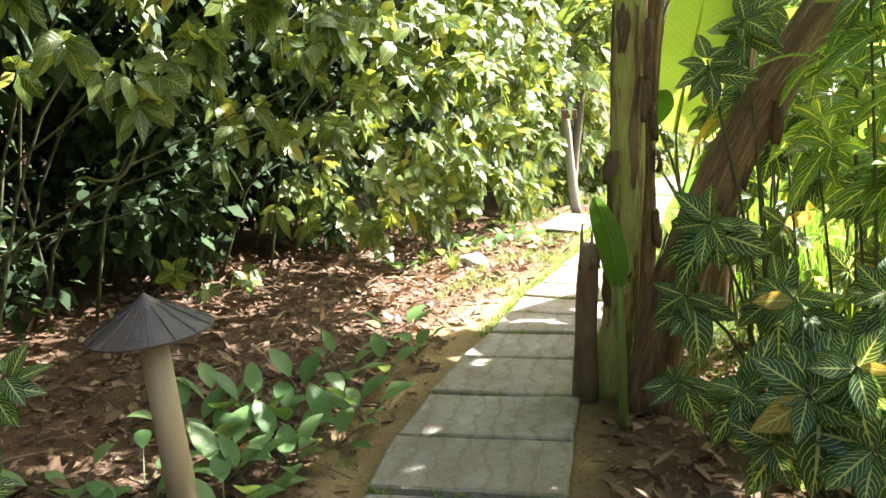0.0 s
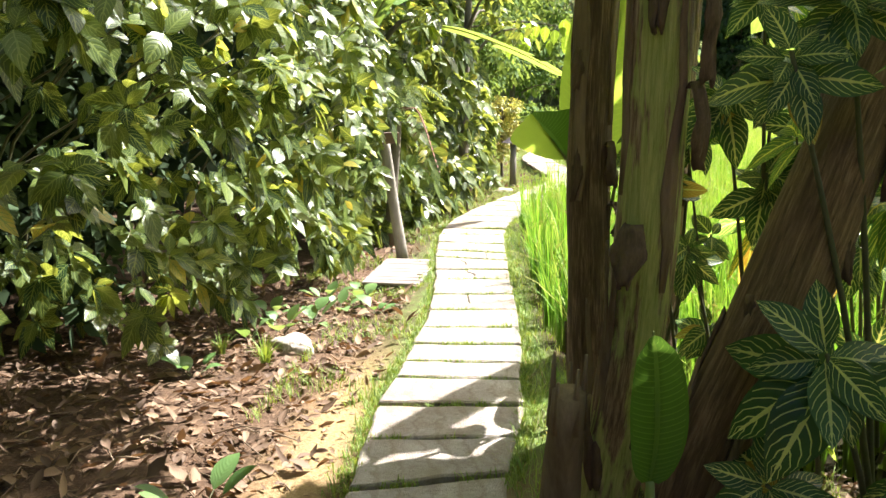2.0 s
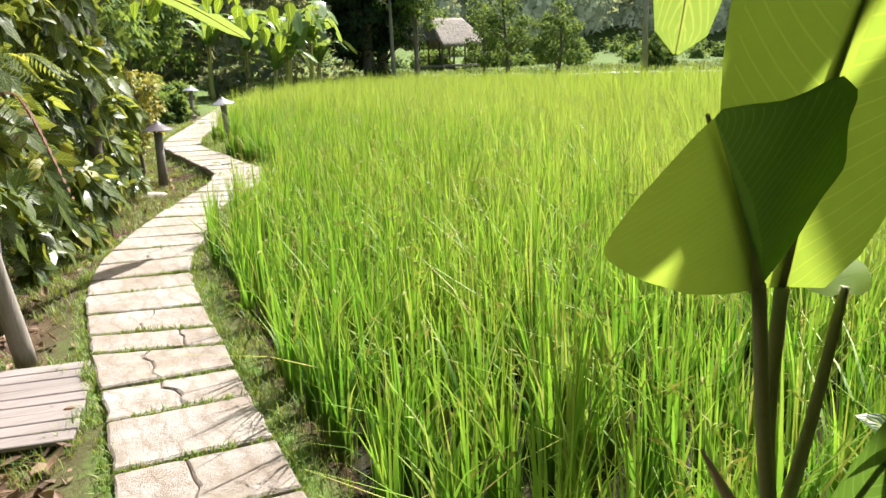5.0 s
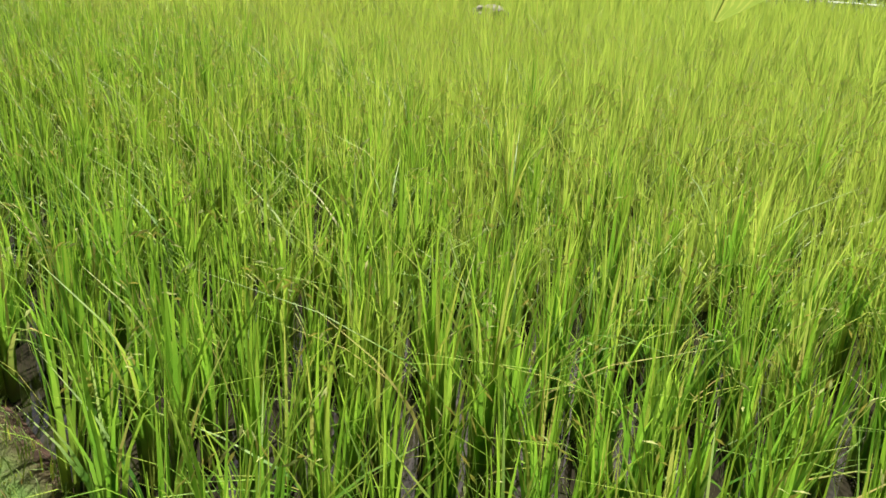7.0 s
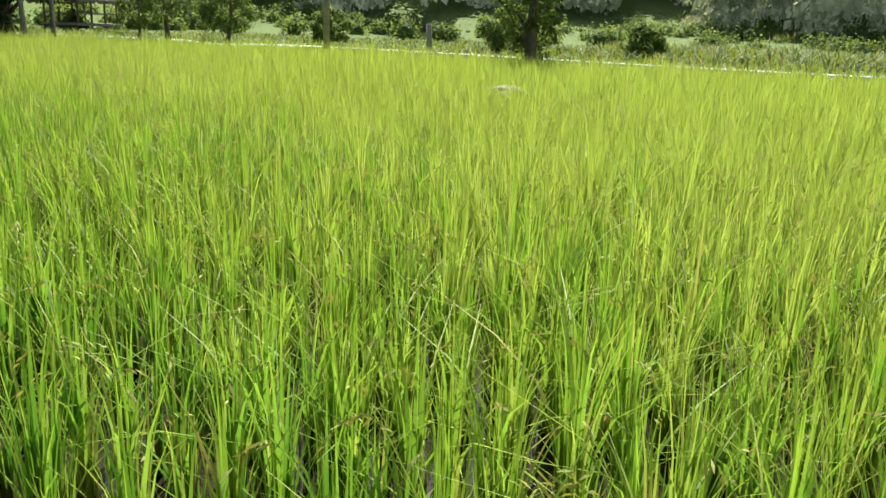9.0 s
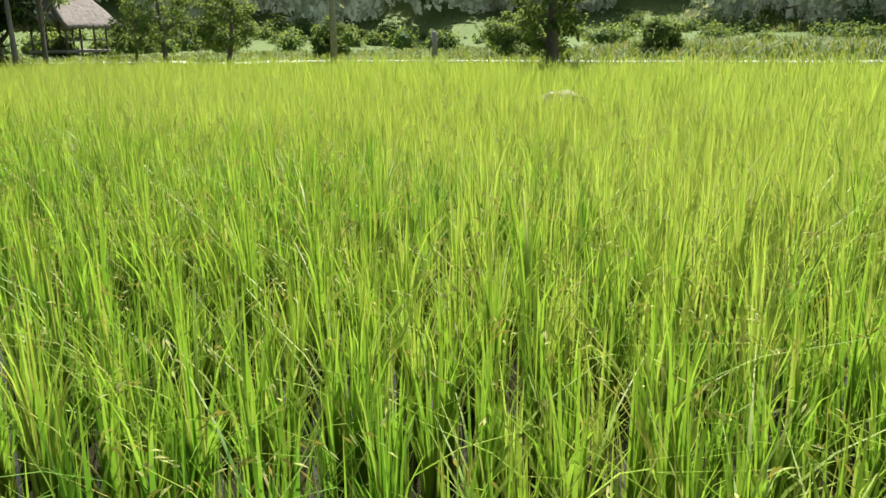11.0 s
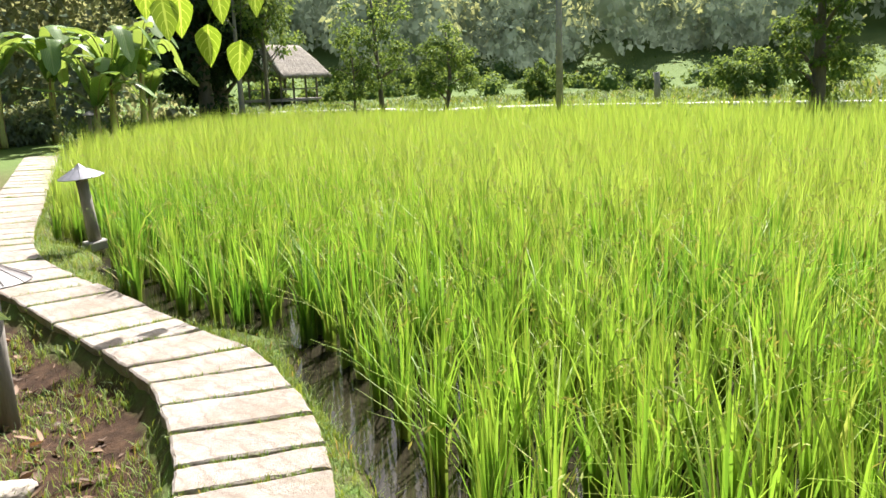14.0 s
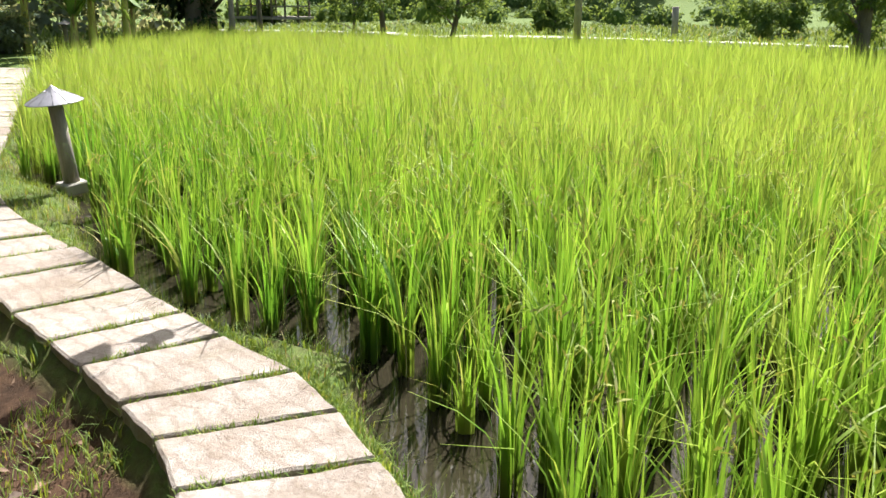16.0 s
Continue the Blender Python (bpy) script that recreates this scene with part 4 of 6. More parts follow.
def striped_thicket():
    """Leaf mass of the same shrub further from the path, towards the paddy."""
    local = np.random.default_rng(39)
    n = 250
    C = np.stack([local.uniform(1.55, 3.0, n), local.uniform(-0.6, 2.9, n), local.random(n) ** 1.3 * 2.4 + 0.1], axis=1)
    C = C[(C[:, 0] > 1.75 + 0.25 * np.sin(C[:, 2] * 3)) & ~((C[:, 1] > 2.1) & (local.random(n) < 0.6))]
    A = np.stack([local.normal(-0.3, 0.4, len(C)), local.normal(-0.3, 0.4, len(C)), local.normal(0.7, 0.3, len(C))], axis=1)
    P, D, N, L, W, droop = whorl_leaves(C, A, 8, 0.21, 0.04, local, 0.4, 1.0, 0.3)
    body = thing("striped_thicket", 2.4, 1.2, -0.05, "dense thicket of zebra-striped shrubs glowing against the field", "shrub")
    v, q, t = leaf_arrays(P, D, N, L, W, 5, droop, 0.22)
    off = np.array([2.4, 1.2, -0.05])
    tagged(link_mesh("leaves", v - off, q, M["sanchezia"], body, uvs=t), kind="stuff")
    stems = [tube_arrays(curve_points([(c[0] + 0.2, c[1], -0.06), (c[0] + 0.12, c[1] + 0.05, c[2] * 0.5), tuple(c)], 6), np.linspace(0.011, 0.004, 6), 5) for c in C[::3]]
    V, Q, T = joined(stems)
    tagged(link_mesh("stems", V - off, [tuple(f[:3]) if f[0] == f[3] else tuple(f) for f in Q.tolist()], M["stalk"], body), kind="stuff")


striped_thicket()

# ---- bananas ----
def banana_trunk(name, keys, radius, label, seed, sheaths=9, material="stem", stem_label="yellow-green stem half wrapped in dry brown sheaths"):
    local = np.random.default_rng(seed)
    base = np.array(keys[0])
    body = thing(name, *base, label, "banana plant", "banana stems by the path")
    pts = curve_points(np.array(keys) - base, 22)
    f = np.linspace(0, 1, 22)
    radii = radius * (1.12 - 0.25 * f + 0.16 * np.exp(-f * 9))
    tube("pseudostem", pts, radii, M[material], body, stem_label, 18, 0.06, seed)
    for k in range(sheaths):
        i = int(local.integers(1, 15))
        n = int(local.integers(4, 8))
        a0, width = local.uniform(0, 6.28), local.uniform(0.3, 0.8)
        verts, faces = [], []
        for r in range(n):
            p = pts[min(i + r, 21)]
            peel = 1.03 + 0.22 * (r / n) ** 3 * local.uniform(0.2, 1.6)
            shrink = (1 - 0.8 * (r / (n - 1)) ** 1.5) * (0.5 + 0.5 * min(1.0, r / 2))
            for c in range(6):
                ang = a0 + width * shrink * (c / 5 - 0.5) + 0.09 * math.sin(r * 2.0) + local.normal(0, 0.035)
                rr = radii[min(i + r, 21)] * (peel + 0.03 * math.sin(c * 2.1 + r))
                verts.append((p[0] + rr * math.cos(ang), p[1] + rr * math.sin(ang), p[2] + 0.03 * local.normal(0, 0.3) * (r == n - 1)))
        for r in range(n - 1):
            for c in range(5):
                o = r * 6 + c
                faces.append((o, o + 1, o + 7, o + 6))
        ob = link_mesh("dry_sheath", verts, faces, M["sheath"], body)
        solid = ob.modifiers.new("thickness", "SOLIDIFY")
        solid.thickness = 0.005
    return body


thick_stem = banana_trunk("banana_plant", [(0.87, 1.62, -0.06), (0.905, 1.45, 0.55), (0.902, 1.27, 1.1), (0.888, 1.17, 1.75), (0.905, 1.12, 2.7)], 0.073, "thick banana stem with yellow-green and dry brown sheaths", 5, 9)
slim_stem = banana_trunk("banana_plant", [(1.05, 2.19, -0.06), (1.03, 2.17, 0.6), (1.01, 2.16, 1.2), (1.02, 2.15, 1.9), (1.08, 2.2, 2.9)], 0.071, "slim dark banana stem wrapped in dry brown sheaths", 8, 12, "dry_stem", "stem wrapped in dry dark brown sheaths")
leaning_stem = banana_trunk("banana_plant", [(1.05, 1.5, -0.06), (1.12, 1.4, 0.5), (1.32, 1.32, 1.13), (1.66, 1.5, 1.72), (2.2, 1.7, 2.6)], 0.1, "leaning banana stem wrapped in dry fibrous brown sheaths", 12, 14, "fibrous_stem", "stem wrapped in dry pale brown fibres")
slim_edge = banana_trunk("banana_plant", [(1.57, 3.08, -0.06), (1.6, 3.05, 0.7), (1.62, 3.03, 1.25), (1.64, 3.02, 2.0), (1.66, 3.0, 2.8)], 0.08, "brown banana stem at the edge of the paddy", 15, 12, "dry_stem", "stem wrapped in dry dark brown sheaths")

off = np.array(thick_stem.location)


def withered_sheath(plant, top, length, width, turn, seed):
    """A crumpled dry leaf base that hangs from a stem."""
    local = np.random.default_rng(seed)
    rows, cols = 12, 9
    start = np.array(top) - np.array(plant.location)
    out = np.array([math.cos(turn), math.sin(turn), 0.0])
    side = np.array([-out[1], out[0], 0.0])
    phase = local.uniform(0, 6.28, 3)
    verts, faces = [], []
    for r in range(rows):
        f = r / (rows - 1)
        bow = 0.022 * math.sin(min(1.0, f * 2.2) * math.pi / 2) + 0.006 * math.sin(f * 5 + phase[0])
        w = width * (0.45 + 0.75 * math.sin(math.pi * min(1, f * 0.75 + 0.12))) * (1 - 0.55 * f ** 4)
        rise = 0.18 * length * math.sin(min(1.0, f * 4) * math.pi) * (f < 0.25)
        for c in range(cols):
            u = c / (cols - 1) - 0.5
            fold = 0.25 * width * math.sin(u * 13 + phase[1] + 2.5 * f) * (0.4 + f) + local.normal(0, 0.003)
            curl = -1.3 * width * u * u
            p = start + out * (bow + fold * 0.45 + curl) + side * w * u * (1 + 0.2 * math.sin(f * 9 + phase[2]))
            verts.append(p + np.array([0, 0, rise - length * f - 0.05 * length * math.sin(u * 9 + phase[0]) * f]))
    for r in range(rows - 1):
        for c in range(cols - 1):
            o = r * cols + c
            faces.append((o, o + 1, o + cols + 1, o + cols))
    ob = link_mesh("withered_sheath", verts, faces, M["withered"], plant, "crumpled dry brown leaf base")
    ob.modifiers.new("thickness", "SOLIDIFY").thickness = 0.004


for k, (plant, top, length, width, turn) in enumerate((
        (thick_stem, (0.83, 1.16, 1.2), 0.2, 0.1, -2.4), (thick_stem, (0.95, 1.12, 1.5), 0.26, 0.07, -0.7), (thick_stem, (0.955, 1.1, 1.72), 0.34, 0.06, -0.9),
        (thick_stem, (0.86, 1.12, 1.8), 0.3, 0.07, -2.0), (thick_stem, (0.92, 1.36, 0.86), 0.4, 0.1, -0.6), (thick_stem, (0.85, 1.42, 0.7), 0.36, 0.1, -2.2),
        (slim_stem, (1.06, 2.1, 1.32), 0.22, 0.09, -0.5), (slim_stem, (0.96, 2.12, 1.62), 0.2, 0.06, -2.6), (slim_stem, (1.085, 2.12, 1.12), 0.16, 0.08, -0.3), (slim_stem, (0.965, 2.12, 1.3), 0.26, 0.06, -2.7),
        (slim_stem, (1.1, 2.13, 0.8), 0.3, 0.08, -0.6), (leaning_stem, (1.5, 1.3, 1.4), 0.26, 0.08, -0.8), (leaning_stem, (1.2, 1.28, 1.0), 0.3, 0.1, -1.6), (leaning_stem, (1.38, 1.26, 1.2), 0.24, 0.06, -1.3),
        (slim_edge, (1.57, 2.98, 1.5), 0.24, 0.08, -2.5), (slim_edge, (1.64, 2.95, 1.15), 0.24, 0.08, -1.2), (slim_edge, (1.56, 3.0, 1.75), 0.3, 0.07, -2.3))):
    withered_sheath(plant, top, length * 0.62, width * 0.66, turn, 500 + k)



def stump(base, top, r, seed):
    body = thing("banana_stump", *base, "cut dry banana stump leaning on the thick stem", "stump")
    pts = curve_points([(0, 0, 0), tuple((np.array(top) - base) * 0.5), tuple(np.array(top) - base)], 9)
    tube("trunk", pts, np.linspace(r * 1.1, r * 0.75, 9), M["sheath"], body, sides=12, wobble=0.12, seed=seed)
    local = np.random.default_rng(seed)
    for k in range(5):
        a = k * 1.25
        tip = pts[-1] + np.array([r * math.cos(a) * 0.7, r * math.sin(a) * 0.7, local.uniform(0.03, 0.1)])
        tube("splinter", [pts[-2] + np.array([r * 0.7 * math.cos(a), r * 0.7 * math.sin(a), 0]), tip], [0.014, 0.004], M["sheath"], body, sides=5)


stump((0.75, 1.52, -0.06), (0.75, 1.33, 0.77), 0.058, 4)


def banana_leaf(name, parent, base, rib, half, material, fold=0.1, droop=0.0, label="", wave=0.05, seg=22, normal=(0, -1, 0.2), tears=0, seed=1, rib_r=0.012, halves=None, shaded_half=None):
    """A banana blade along the keys of its rib (in the plant's own frame), with its midrib under it; tears: slits along the lateral veins."""
    local = np.random.default_rng(seed)
    pts = curve_points(rib, seg + 1)
    v = np.linspace(0, 1, seg + 1)
    w = half * SHAPES["paddle"](v)
    w[-1] = 0.01
    tang = unit(np.gradient(pts, axis=0))
    side = unit(np.cross(tang, np.array(normal, float)))
    up = np.cross(side, tang)
    verts, faces, uvs = [], [], []
    cols = 9
    for i in range(seg + 1):
        for c in range(cols):
            s = (c / (cols - 1) - 0.5) * 2
            sag = fold * abs(s) + wave * math.sin(i * 0.9 + 2 * s) * abs(s) * 0.5
            if halves:
                w[i] = np.interp(v[i], *halves[0 if s < 0 else 1])
            verts.append(pts[i] + side[i] * w[i] * s + up[i] * w[i] * sag - np.array([0, 0, droop * w[i] * abs(s) ** 1.5]))
            uvs.append((c / (cols - 1), v[i]))
    torn = set()
    for k in range(tears):
        torn.add((int(local.integers(3, seg - 2)), local.random() < 0.5))
    for i in range(seg):
        for c in range(cols - 1):
            if (i, c < 4) in torn and (c < 3 or c > 4):
                continue
            o = i * cols + c
            faces.append((o, o + 1, o + cols + 1, o + cols))
    ob = link_mesh(name, verts, faces, material, parent, label, np.array(uvs))
    # faces right of the rib get a darker material that stands for shade
    if shaded_half:
        ob.data.materials.append(shaded_half)
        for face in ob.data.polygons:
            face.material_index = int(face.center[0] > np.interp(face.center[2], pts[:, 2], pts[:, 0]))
    rib_ob = tube("midrib", pts - up * 0.008, np.linspace(rib_r, 0.002, seg + 1), M["midrib"], ob, sides=6)
    return ob


def young_banana():
    base = np.array([1.44, 3.13, -0.08])
    plant = thing("young_banana_plant", *base, "young banana plant with large translucent yellow-green leaves", "banana plant")
    rel = lambda *p: tuple(np.array(p) - base)
    tube("pseudostem", curve_points([(0, 0, 0), rel(1.42, 3.13, 0.4), rel(1.32, 3.12, 0.78)], 10), np.linspace(0.03, 0.019, 10), M["young_stem"], plant, sides=10)
    # upright large leaf on its own long stalk
    tube("leaf_stalk", curve_points([rel(1.32, 3.12, 0.76), rel(1.285, 3.11, 0.95), rel(1.272, 3.09, 1.16)], 8), np.linspace(0.0125, 0.0095, 8), M["midrib"], plant, sides=8)
    banana_leaf("leaf", plant, base, [rel(1.272, 3.09, 1.16), rel(1.30, 3.06, 1.4), rel(1.34, 3.01, 1.65), rel(1.385, 3.02, 1.95), rel(1.43, 3.1, 2.2)], 0.21, M["banana_leaf"], 0.1, 0.0, "large upright leaf glowing yellow-green", normal=(-0.1, -0.98, 0.1), seed=3)
    # smaller folded leaf arching towards the path
    tube("leaf_stalk", curve_points([rel(1.32, 3.12, 0.76), rel(1.25, 3.09, 0.98), rel(1.145, 3.025, 1.2)], 8), np.linspace(0.0115, 0.008, 8), M["midrib"], plant, sides=8)
    # shade on the right half is put in as a darker leaf colour
    banana_leaf("leaf", plant, base, [rel(1.145, 3.025, 1.195), rel(1.1, 3.0, 1.25), rel(1.035, 2.97, 1.325), rel(0.968, 2.94, 1.4)], 0.15, M["banana_leaf"], -0.12, 0.05, "folded leaf, right half shaded by a darker green", normal=(-0.12, -0.95, -0.1), wave=0.05, seg=26, seed=4,
                halves=(((0, 0.1, 0.3, 0.6, 0.8, 0.88, 0.94, 0.98, 1.0), (0.0, 0.024, 0.065, 0.115, 0.137, 0.138, 0.118, 0.07, 0.02)), ((0, 0.04, 0.1, 0.22, 0.38, 0.54, 0.62, 0.7, 0.82, 0.94, 1.0), (0.0, 0.06, 0.105, 0.155, 0.186, 0.196, 0.185, 0.14, 0.08, 0.035, 0.012))), shaded_half=M["banana_dark"])
    # rolled brown-tipped sheath spike
    tube("dead_sheath", curve_points([rel(1.34, 3.11, 0.68), rel(1.25, 3.11, 0.82), rel(1.16, 3.11, 0.96)], 7), [0.017, 0.016, 0.014, 0.012, 0.009, 0.006, 0.002], M["bamboo"], plant, "yellow sheath with a dark dry tip", 7)
    # low small leaves
    banana_leaf("leaf", plant, base, [rel(1.39, 3.12, 0.55), rel(1.33, 3.24, 0.64), rel(1.35, 3.53, 0.57)], 0.06, M["banana_leaf"], 0.15, 0.2, "small low leaf", normal=(0, -0.3, 1), seg=10, seed=5, rib_r=0.006)
    banana_leaf("leaf", plant, base, [rel(1.36, 3.1, 0.66), rel(1.39, 3.04, 0.85), rel(1.46, 2.97, 1.02), rel(1.5, 2.94, 1.06)], 0.05, M["banana_dark"], 0.2, 0.2, "small green leaf", normal=(-0.4, -1, 0.3), seg=12, seed=6, rib_r=0.007)
    tube("leaf_stalk", curve_points([rel(1.33, 3.12, 0.76), rel(1.365, 3.1, 0.95), rel(1.395, 3.085, 1.14)], 7), np.linspace(0.011, 0.007, 7), M["midrib"], plant, sides=8)
    banana_leaf("leaf", plant, base, [rel(1.395, 3.085, 1.13), rel(1.42, 3.15, 1.165), rel(1.46, 3.27, 1.14), rel(1.50, 3.4, 1.08)], 0.075, M["banana_leaf"], 0.2, 0.3, "side leaf with a silvery underside", normal=(0, -0.2, 1), seg=14, seed=8, rib_r=0.008)


young_banana()


def crown_leaves(plant, leaves, seed, facing=()):
    """Long torn leaves that arch out of a trunk's top; keys are places in the garden."""
    base = np.array(plant.location)
    for k, (half, keys) in enumerate(leaves):
        banana_leaf("leaf", plant, base, [tuple(np.array(p) - base) for p in keys], half, M["banana_far"] if k in facing else M["banana_leaf"], 0.15, 0.25, "", normal=(-0.62, -0.72, 0.3) if k in facing else (0, 0, 1), seg=24, tears=10, seed=seed + k, rib_r=0.015)


# leaves above the view are placed to shade path and hedge; the first shows
crown_leaves(slim_edge, (
    (0.2, [(1.68, 3.0, 2.7), (2.3, 3.7, 3.0), (2.85, 4.6, 2.3), (3.0, 4.95, 1.42)]),
    (0.4, [(1.66, 3.0, 2.7), (1.5, 3.5, 3.3), (1.35, 4.0, 3.4), (1.2, 4.5, 3.1)]),
    (0.26, [(1.6, 2.95, 2.7), (1.2, 2.6, 3.2), (0.6, 2.2, 3.4), (0.0, 1.8, 3.1)]),
    (0.28, [(1.7, 2.95, 2.7), (2.1, 2.4, 3.2), (2.6, 1.7, 3.3), (3.1, 1.2, 2.9)]),
    (0.28, [(1.7, 3.0, 2.7), (2.2, 2.9, 3.2), (2.9, 2.7, 3.3), (3.6, 2.5, 2.8)]),
    (0.28, [(1.7, 3.0, 2.7), (2.2, 3.3, 3.15), (2.8, 3.55, 3.2), (3.5, 3.6, 2.8)])), 20, (0,))
crown_leaves(thick_stem, (
    (0.3, [(0.94, 1.12, 2.65), (1.2, 0.7, 3.2), (1.5, 0.1, 3.4), (1.7, -0.5, 3.1)]),
    (0.3, [(0.94, 1.12, 2.65), (0.5, 1.2, 3.2), (-0.1, 1.2, 3.4), (-0.7, 1.1, 3.1)]),
    (0.3, [(0.94, 1.12, 2.65), (0.6, 0.8, 3.3), (0.1, 0.4, 3.5), (-0.4, 0.1, 3.3)])), 60)
crown_leaves(slim_stem, (
    (0.42, [(1.08, 2.2, 2.85), (0.8, 2.6, 3.3), (0.4, 3.0, 3.5), (-0.1, 3.4, 3.2)]),
    (0.42, [(1.08, 2.2, 2.85), (0.7, 2.2, 3.3), (0.2, 2.2, 3.5), (-0.5, 2.2, 3.2)]),
    (0.42, [(1.08, 2.2, 2.85), (1.1, 2.7, 3.4), (1.1, 3.2, 3.6), (1.0, 3.8, 3.3)]),
    (0.3, [(1.08, 2.2, 2.85), (1.5, 2.6, 3.3), (1.9, 3.1, 3.5), (2.3, 3.6, 3.2)]),
    (0.3, [(1.08, 2.2, 2.85), (0.8, 1.9, 3.4), (0.5, 1.6, 3.7), (0.1, 1.2, 3.5)])), 80)
crown_leaves(leaning_stem, (
    (0.3, [(2.2, 1.7, 2.55), (2.1, 1.2, 3.1), (1.6, 0.6, 3.2), (1.0, 0.0, 2.9)]),
    (0.3, [(2.2, 1.7, 2.55), (2.6, 1.2, 3.2), (2.9, 0.4, 3.2), (3.1, -0.4, 2.7)]),
    (0.3, [(2.2, 1.7, 2.55), (2.8, 1.8, 2.7), (3.3, 1.9, 2.2), (3.55, 1.95, 1.4)]),
    (0.4, [(2.2, 1.7, 2.55), (2.45, 1.95, 3.1), (2.85, 2.25, 3.3), (3.4, 2.5, 3.0)]),
    (0.4, [(2.2, 1.7, 2.55), (2.5, 2.2, 3.1), (2.8, 2.9, 3.3), (3.0, 3.5, 3.0)])), 40)


def spear_leaf():
    """A single young leaf on a pale stalk in front of the thick stem."""
    base = np.array([0.93, 1.25, -0.06])
    plant = thing("banana_sucker", *base, "single young banana shoot with one upright green leaf", "banana plant")
    rel = lambda *p: tuple(np.array(p) - base)
    tube("stalk", curve_points([(0, 0, 0), rel(0.91, 1.15, 0.35), rel(0.875, 1.09, 0.65)], 9), np.linspace(0.022, 0.010, 9), M["young_stem"], plant, "pale green stalk", 8)
    banana_leaf("leaf", plant, base, [rel(0.875, 1.09, 0.65), rel(0.86, 1.02, 0.78), rel(0.82, 0.92, 0.93), rel(0.77, 0.81, 1.07)], 0.058, M["banana_dark"], 0.35, 0.05, "upright half-rolled leaf", normal=(-0.2, -1, 0.1), seg=14, seed=9, rib_r=0.006)


spear_leaf()


# ---- garden lamps ----
def garden_lamp(x, y, z, lean, hat_material, post_material, label, hat_r=0.215, height=0.86, foot=True, ribs=16, post_r=0.048):
    lamp = thing("garden_lamp", x, y, z, label, "garden lamp", "hat lamps along the path")
    # post with an open lantern slot under the hat
    post_top = height - 0.17
    tube("post", [(0, 0, 0), (0, 0, post_top * 0.5), (0, 0, post_top)], [post_r * 1.15, post_r * 1.02, post_r], post_material, lamp, sides=16, wobble=0.03)
    for k in range(3):
        a = k * 2.094 + 0.6
        bm = box(bmesh.new(), (0.03, 0.03, 0.125), pose(post_r * 0.72 * math.cos(a), post_r * 0.72 * math.sin(a), post_top + 0.058, 0, 0, math.degrees(a)), 0.003)
        part("lantern_post", bm, post_material, lamp)
    # cone hat: steep cap, then a wide shallow brim, with an underside
    steps = [(0.0, 0.135), (0.035, 0.105), (0.065, 0.082), (0.12, 0.055), (hat_r * 0.8, 0.03), (hat_r, 0.006), (hat_r, 0.0), (hat_r * 0.8, 0.022), (0.06, 0.05), (0.0, 0.055)]
    n = 32
    verts = [(r * math.cos(2 * math.pi * k / n), r * math.sin(2 * math.pi * k / n), h) for r, h in steps for k in range(n)]
    faces = [(i * n + k, i * n + (k + 1) % n, (i + 1) * n + (k + 1) % n, (i + 1) * n + k) for i in range(len(steps) - 1) for k in range(n)]
    hat = link_mesh("hat", verts, faces, hat_material, lamp, smooth=False)
    hat.location = (0, 0, height - 0.135)
    for k in range(ribs):
        a = 2 * math.pi * k / ribs + 0.1
        pts = [(r * math.cos(a), r * math.sin(a), h + 0.002) for r, h in ((0.05, 0.096), (0.12, 0.056), (hat_r * 0.8, 0.031), (hat_r * 0.99, 0.008))]
        tube("rib", pts, [0.0018] * 4, hat_material, hat, sides=5)
    if foot:
        bm = box(bmesh.new(), (0.2, 0.2, 0.09), pose(0, 0, 0.02), 0.01)
        part("footing", bm, M["concrete"], lamp, "concrete footing")
    lamp.rotation_euler = (radians(lean[0]), radians(lean[1]), 0)
    return lamp


garden_lamp(-0.575, 0.03, -0.05, (1, -6), M["dark_hat"], M["bamboo"], "bamboo post lamp with a dark ribbed conical hat", 0.205, 0.9, False)
garden_lamp(4.93, 17.77, -0.03, (0, -5.5), M["grey_hat"], M["old_wood"], "grey metal hat lamp on a weathered post at the paddy", 0.215, 0.84, True, 12, 0.055)
garden_lamp(6.2, 25.3, -0.02, (0, 2), M["grey_hat"], M["old_wood"], "distant grey hat lamp among green shrubs", 0.215, 0.84, True, 12, 0.055)
garden_lamp(2.86, 14.02, -0.2, (0, 0), M["dark_hat"], M["old_wood"], "dark hat lamp half hidden under the hedge", 0.215, 0.91, False, 12, 0.055)
garden_lamp(11.9, 34.6, 0.0, (0, 0), M["grey_hat"], M["old_wood"], "far grey hat lamp in front of banana plants", 0.215, 0.9, True, 12, 0.055)


# ---- sign post, wooden cover ----
def sign_post():
    post = thing("sign_post", 0.60, 7.12, -0.08, "leaning grey round wooden post carrying a small brown sign", "sign")
    top = (-0.16, -0.12, 1.18)
    tube("post", curve_points([(0, 0, 0), (-0.09, -0.06, 0.6), top], 9), np.linspace(0.055, 0.045, 9), M["old_wood"], post, sides=14, wobble=0.06)
    board = part("board", box(bmesh.new(), (0.22, 0.025, 0.1), pose(top[0] + 0.02, top[1] - 0.06, top[2] - 0.02, 0, 0, 8), 0.004), M["sign_wood"], post, "brown sign board with pale unreadable lettering")
    for k in range(3):
        part("lettering", box(bmesh.new(), (0.045, 0.004, 0.035), pose(top[0] - 0.045 + 0.065 * k, top[1] - 0.0765 + 0.009 * k, top[2] - 0.02, 0, 0, 8), 0.001), M["white_marks"], board)


sign_post()


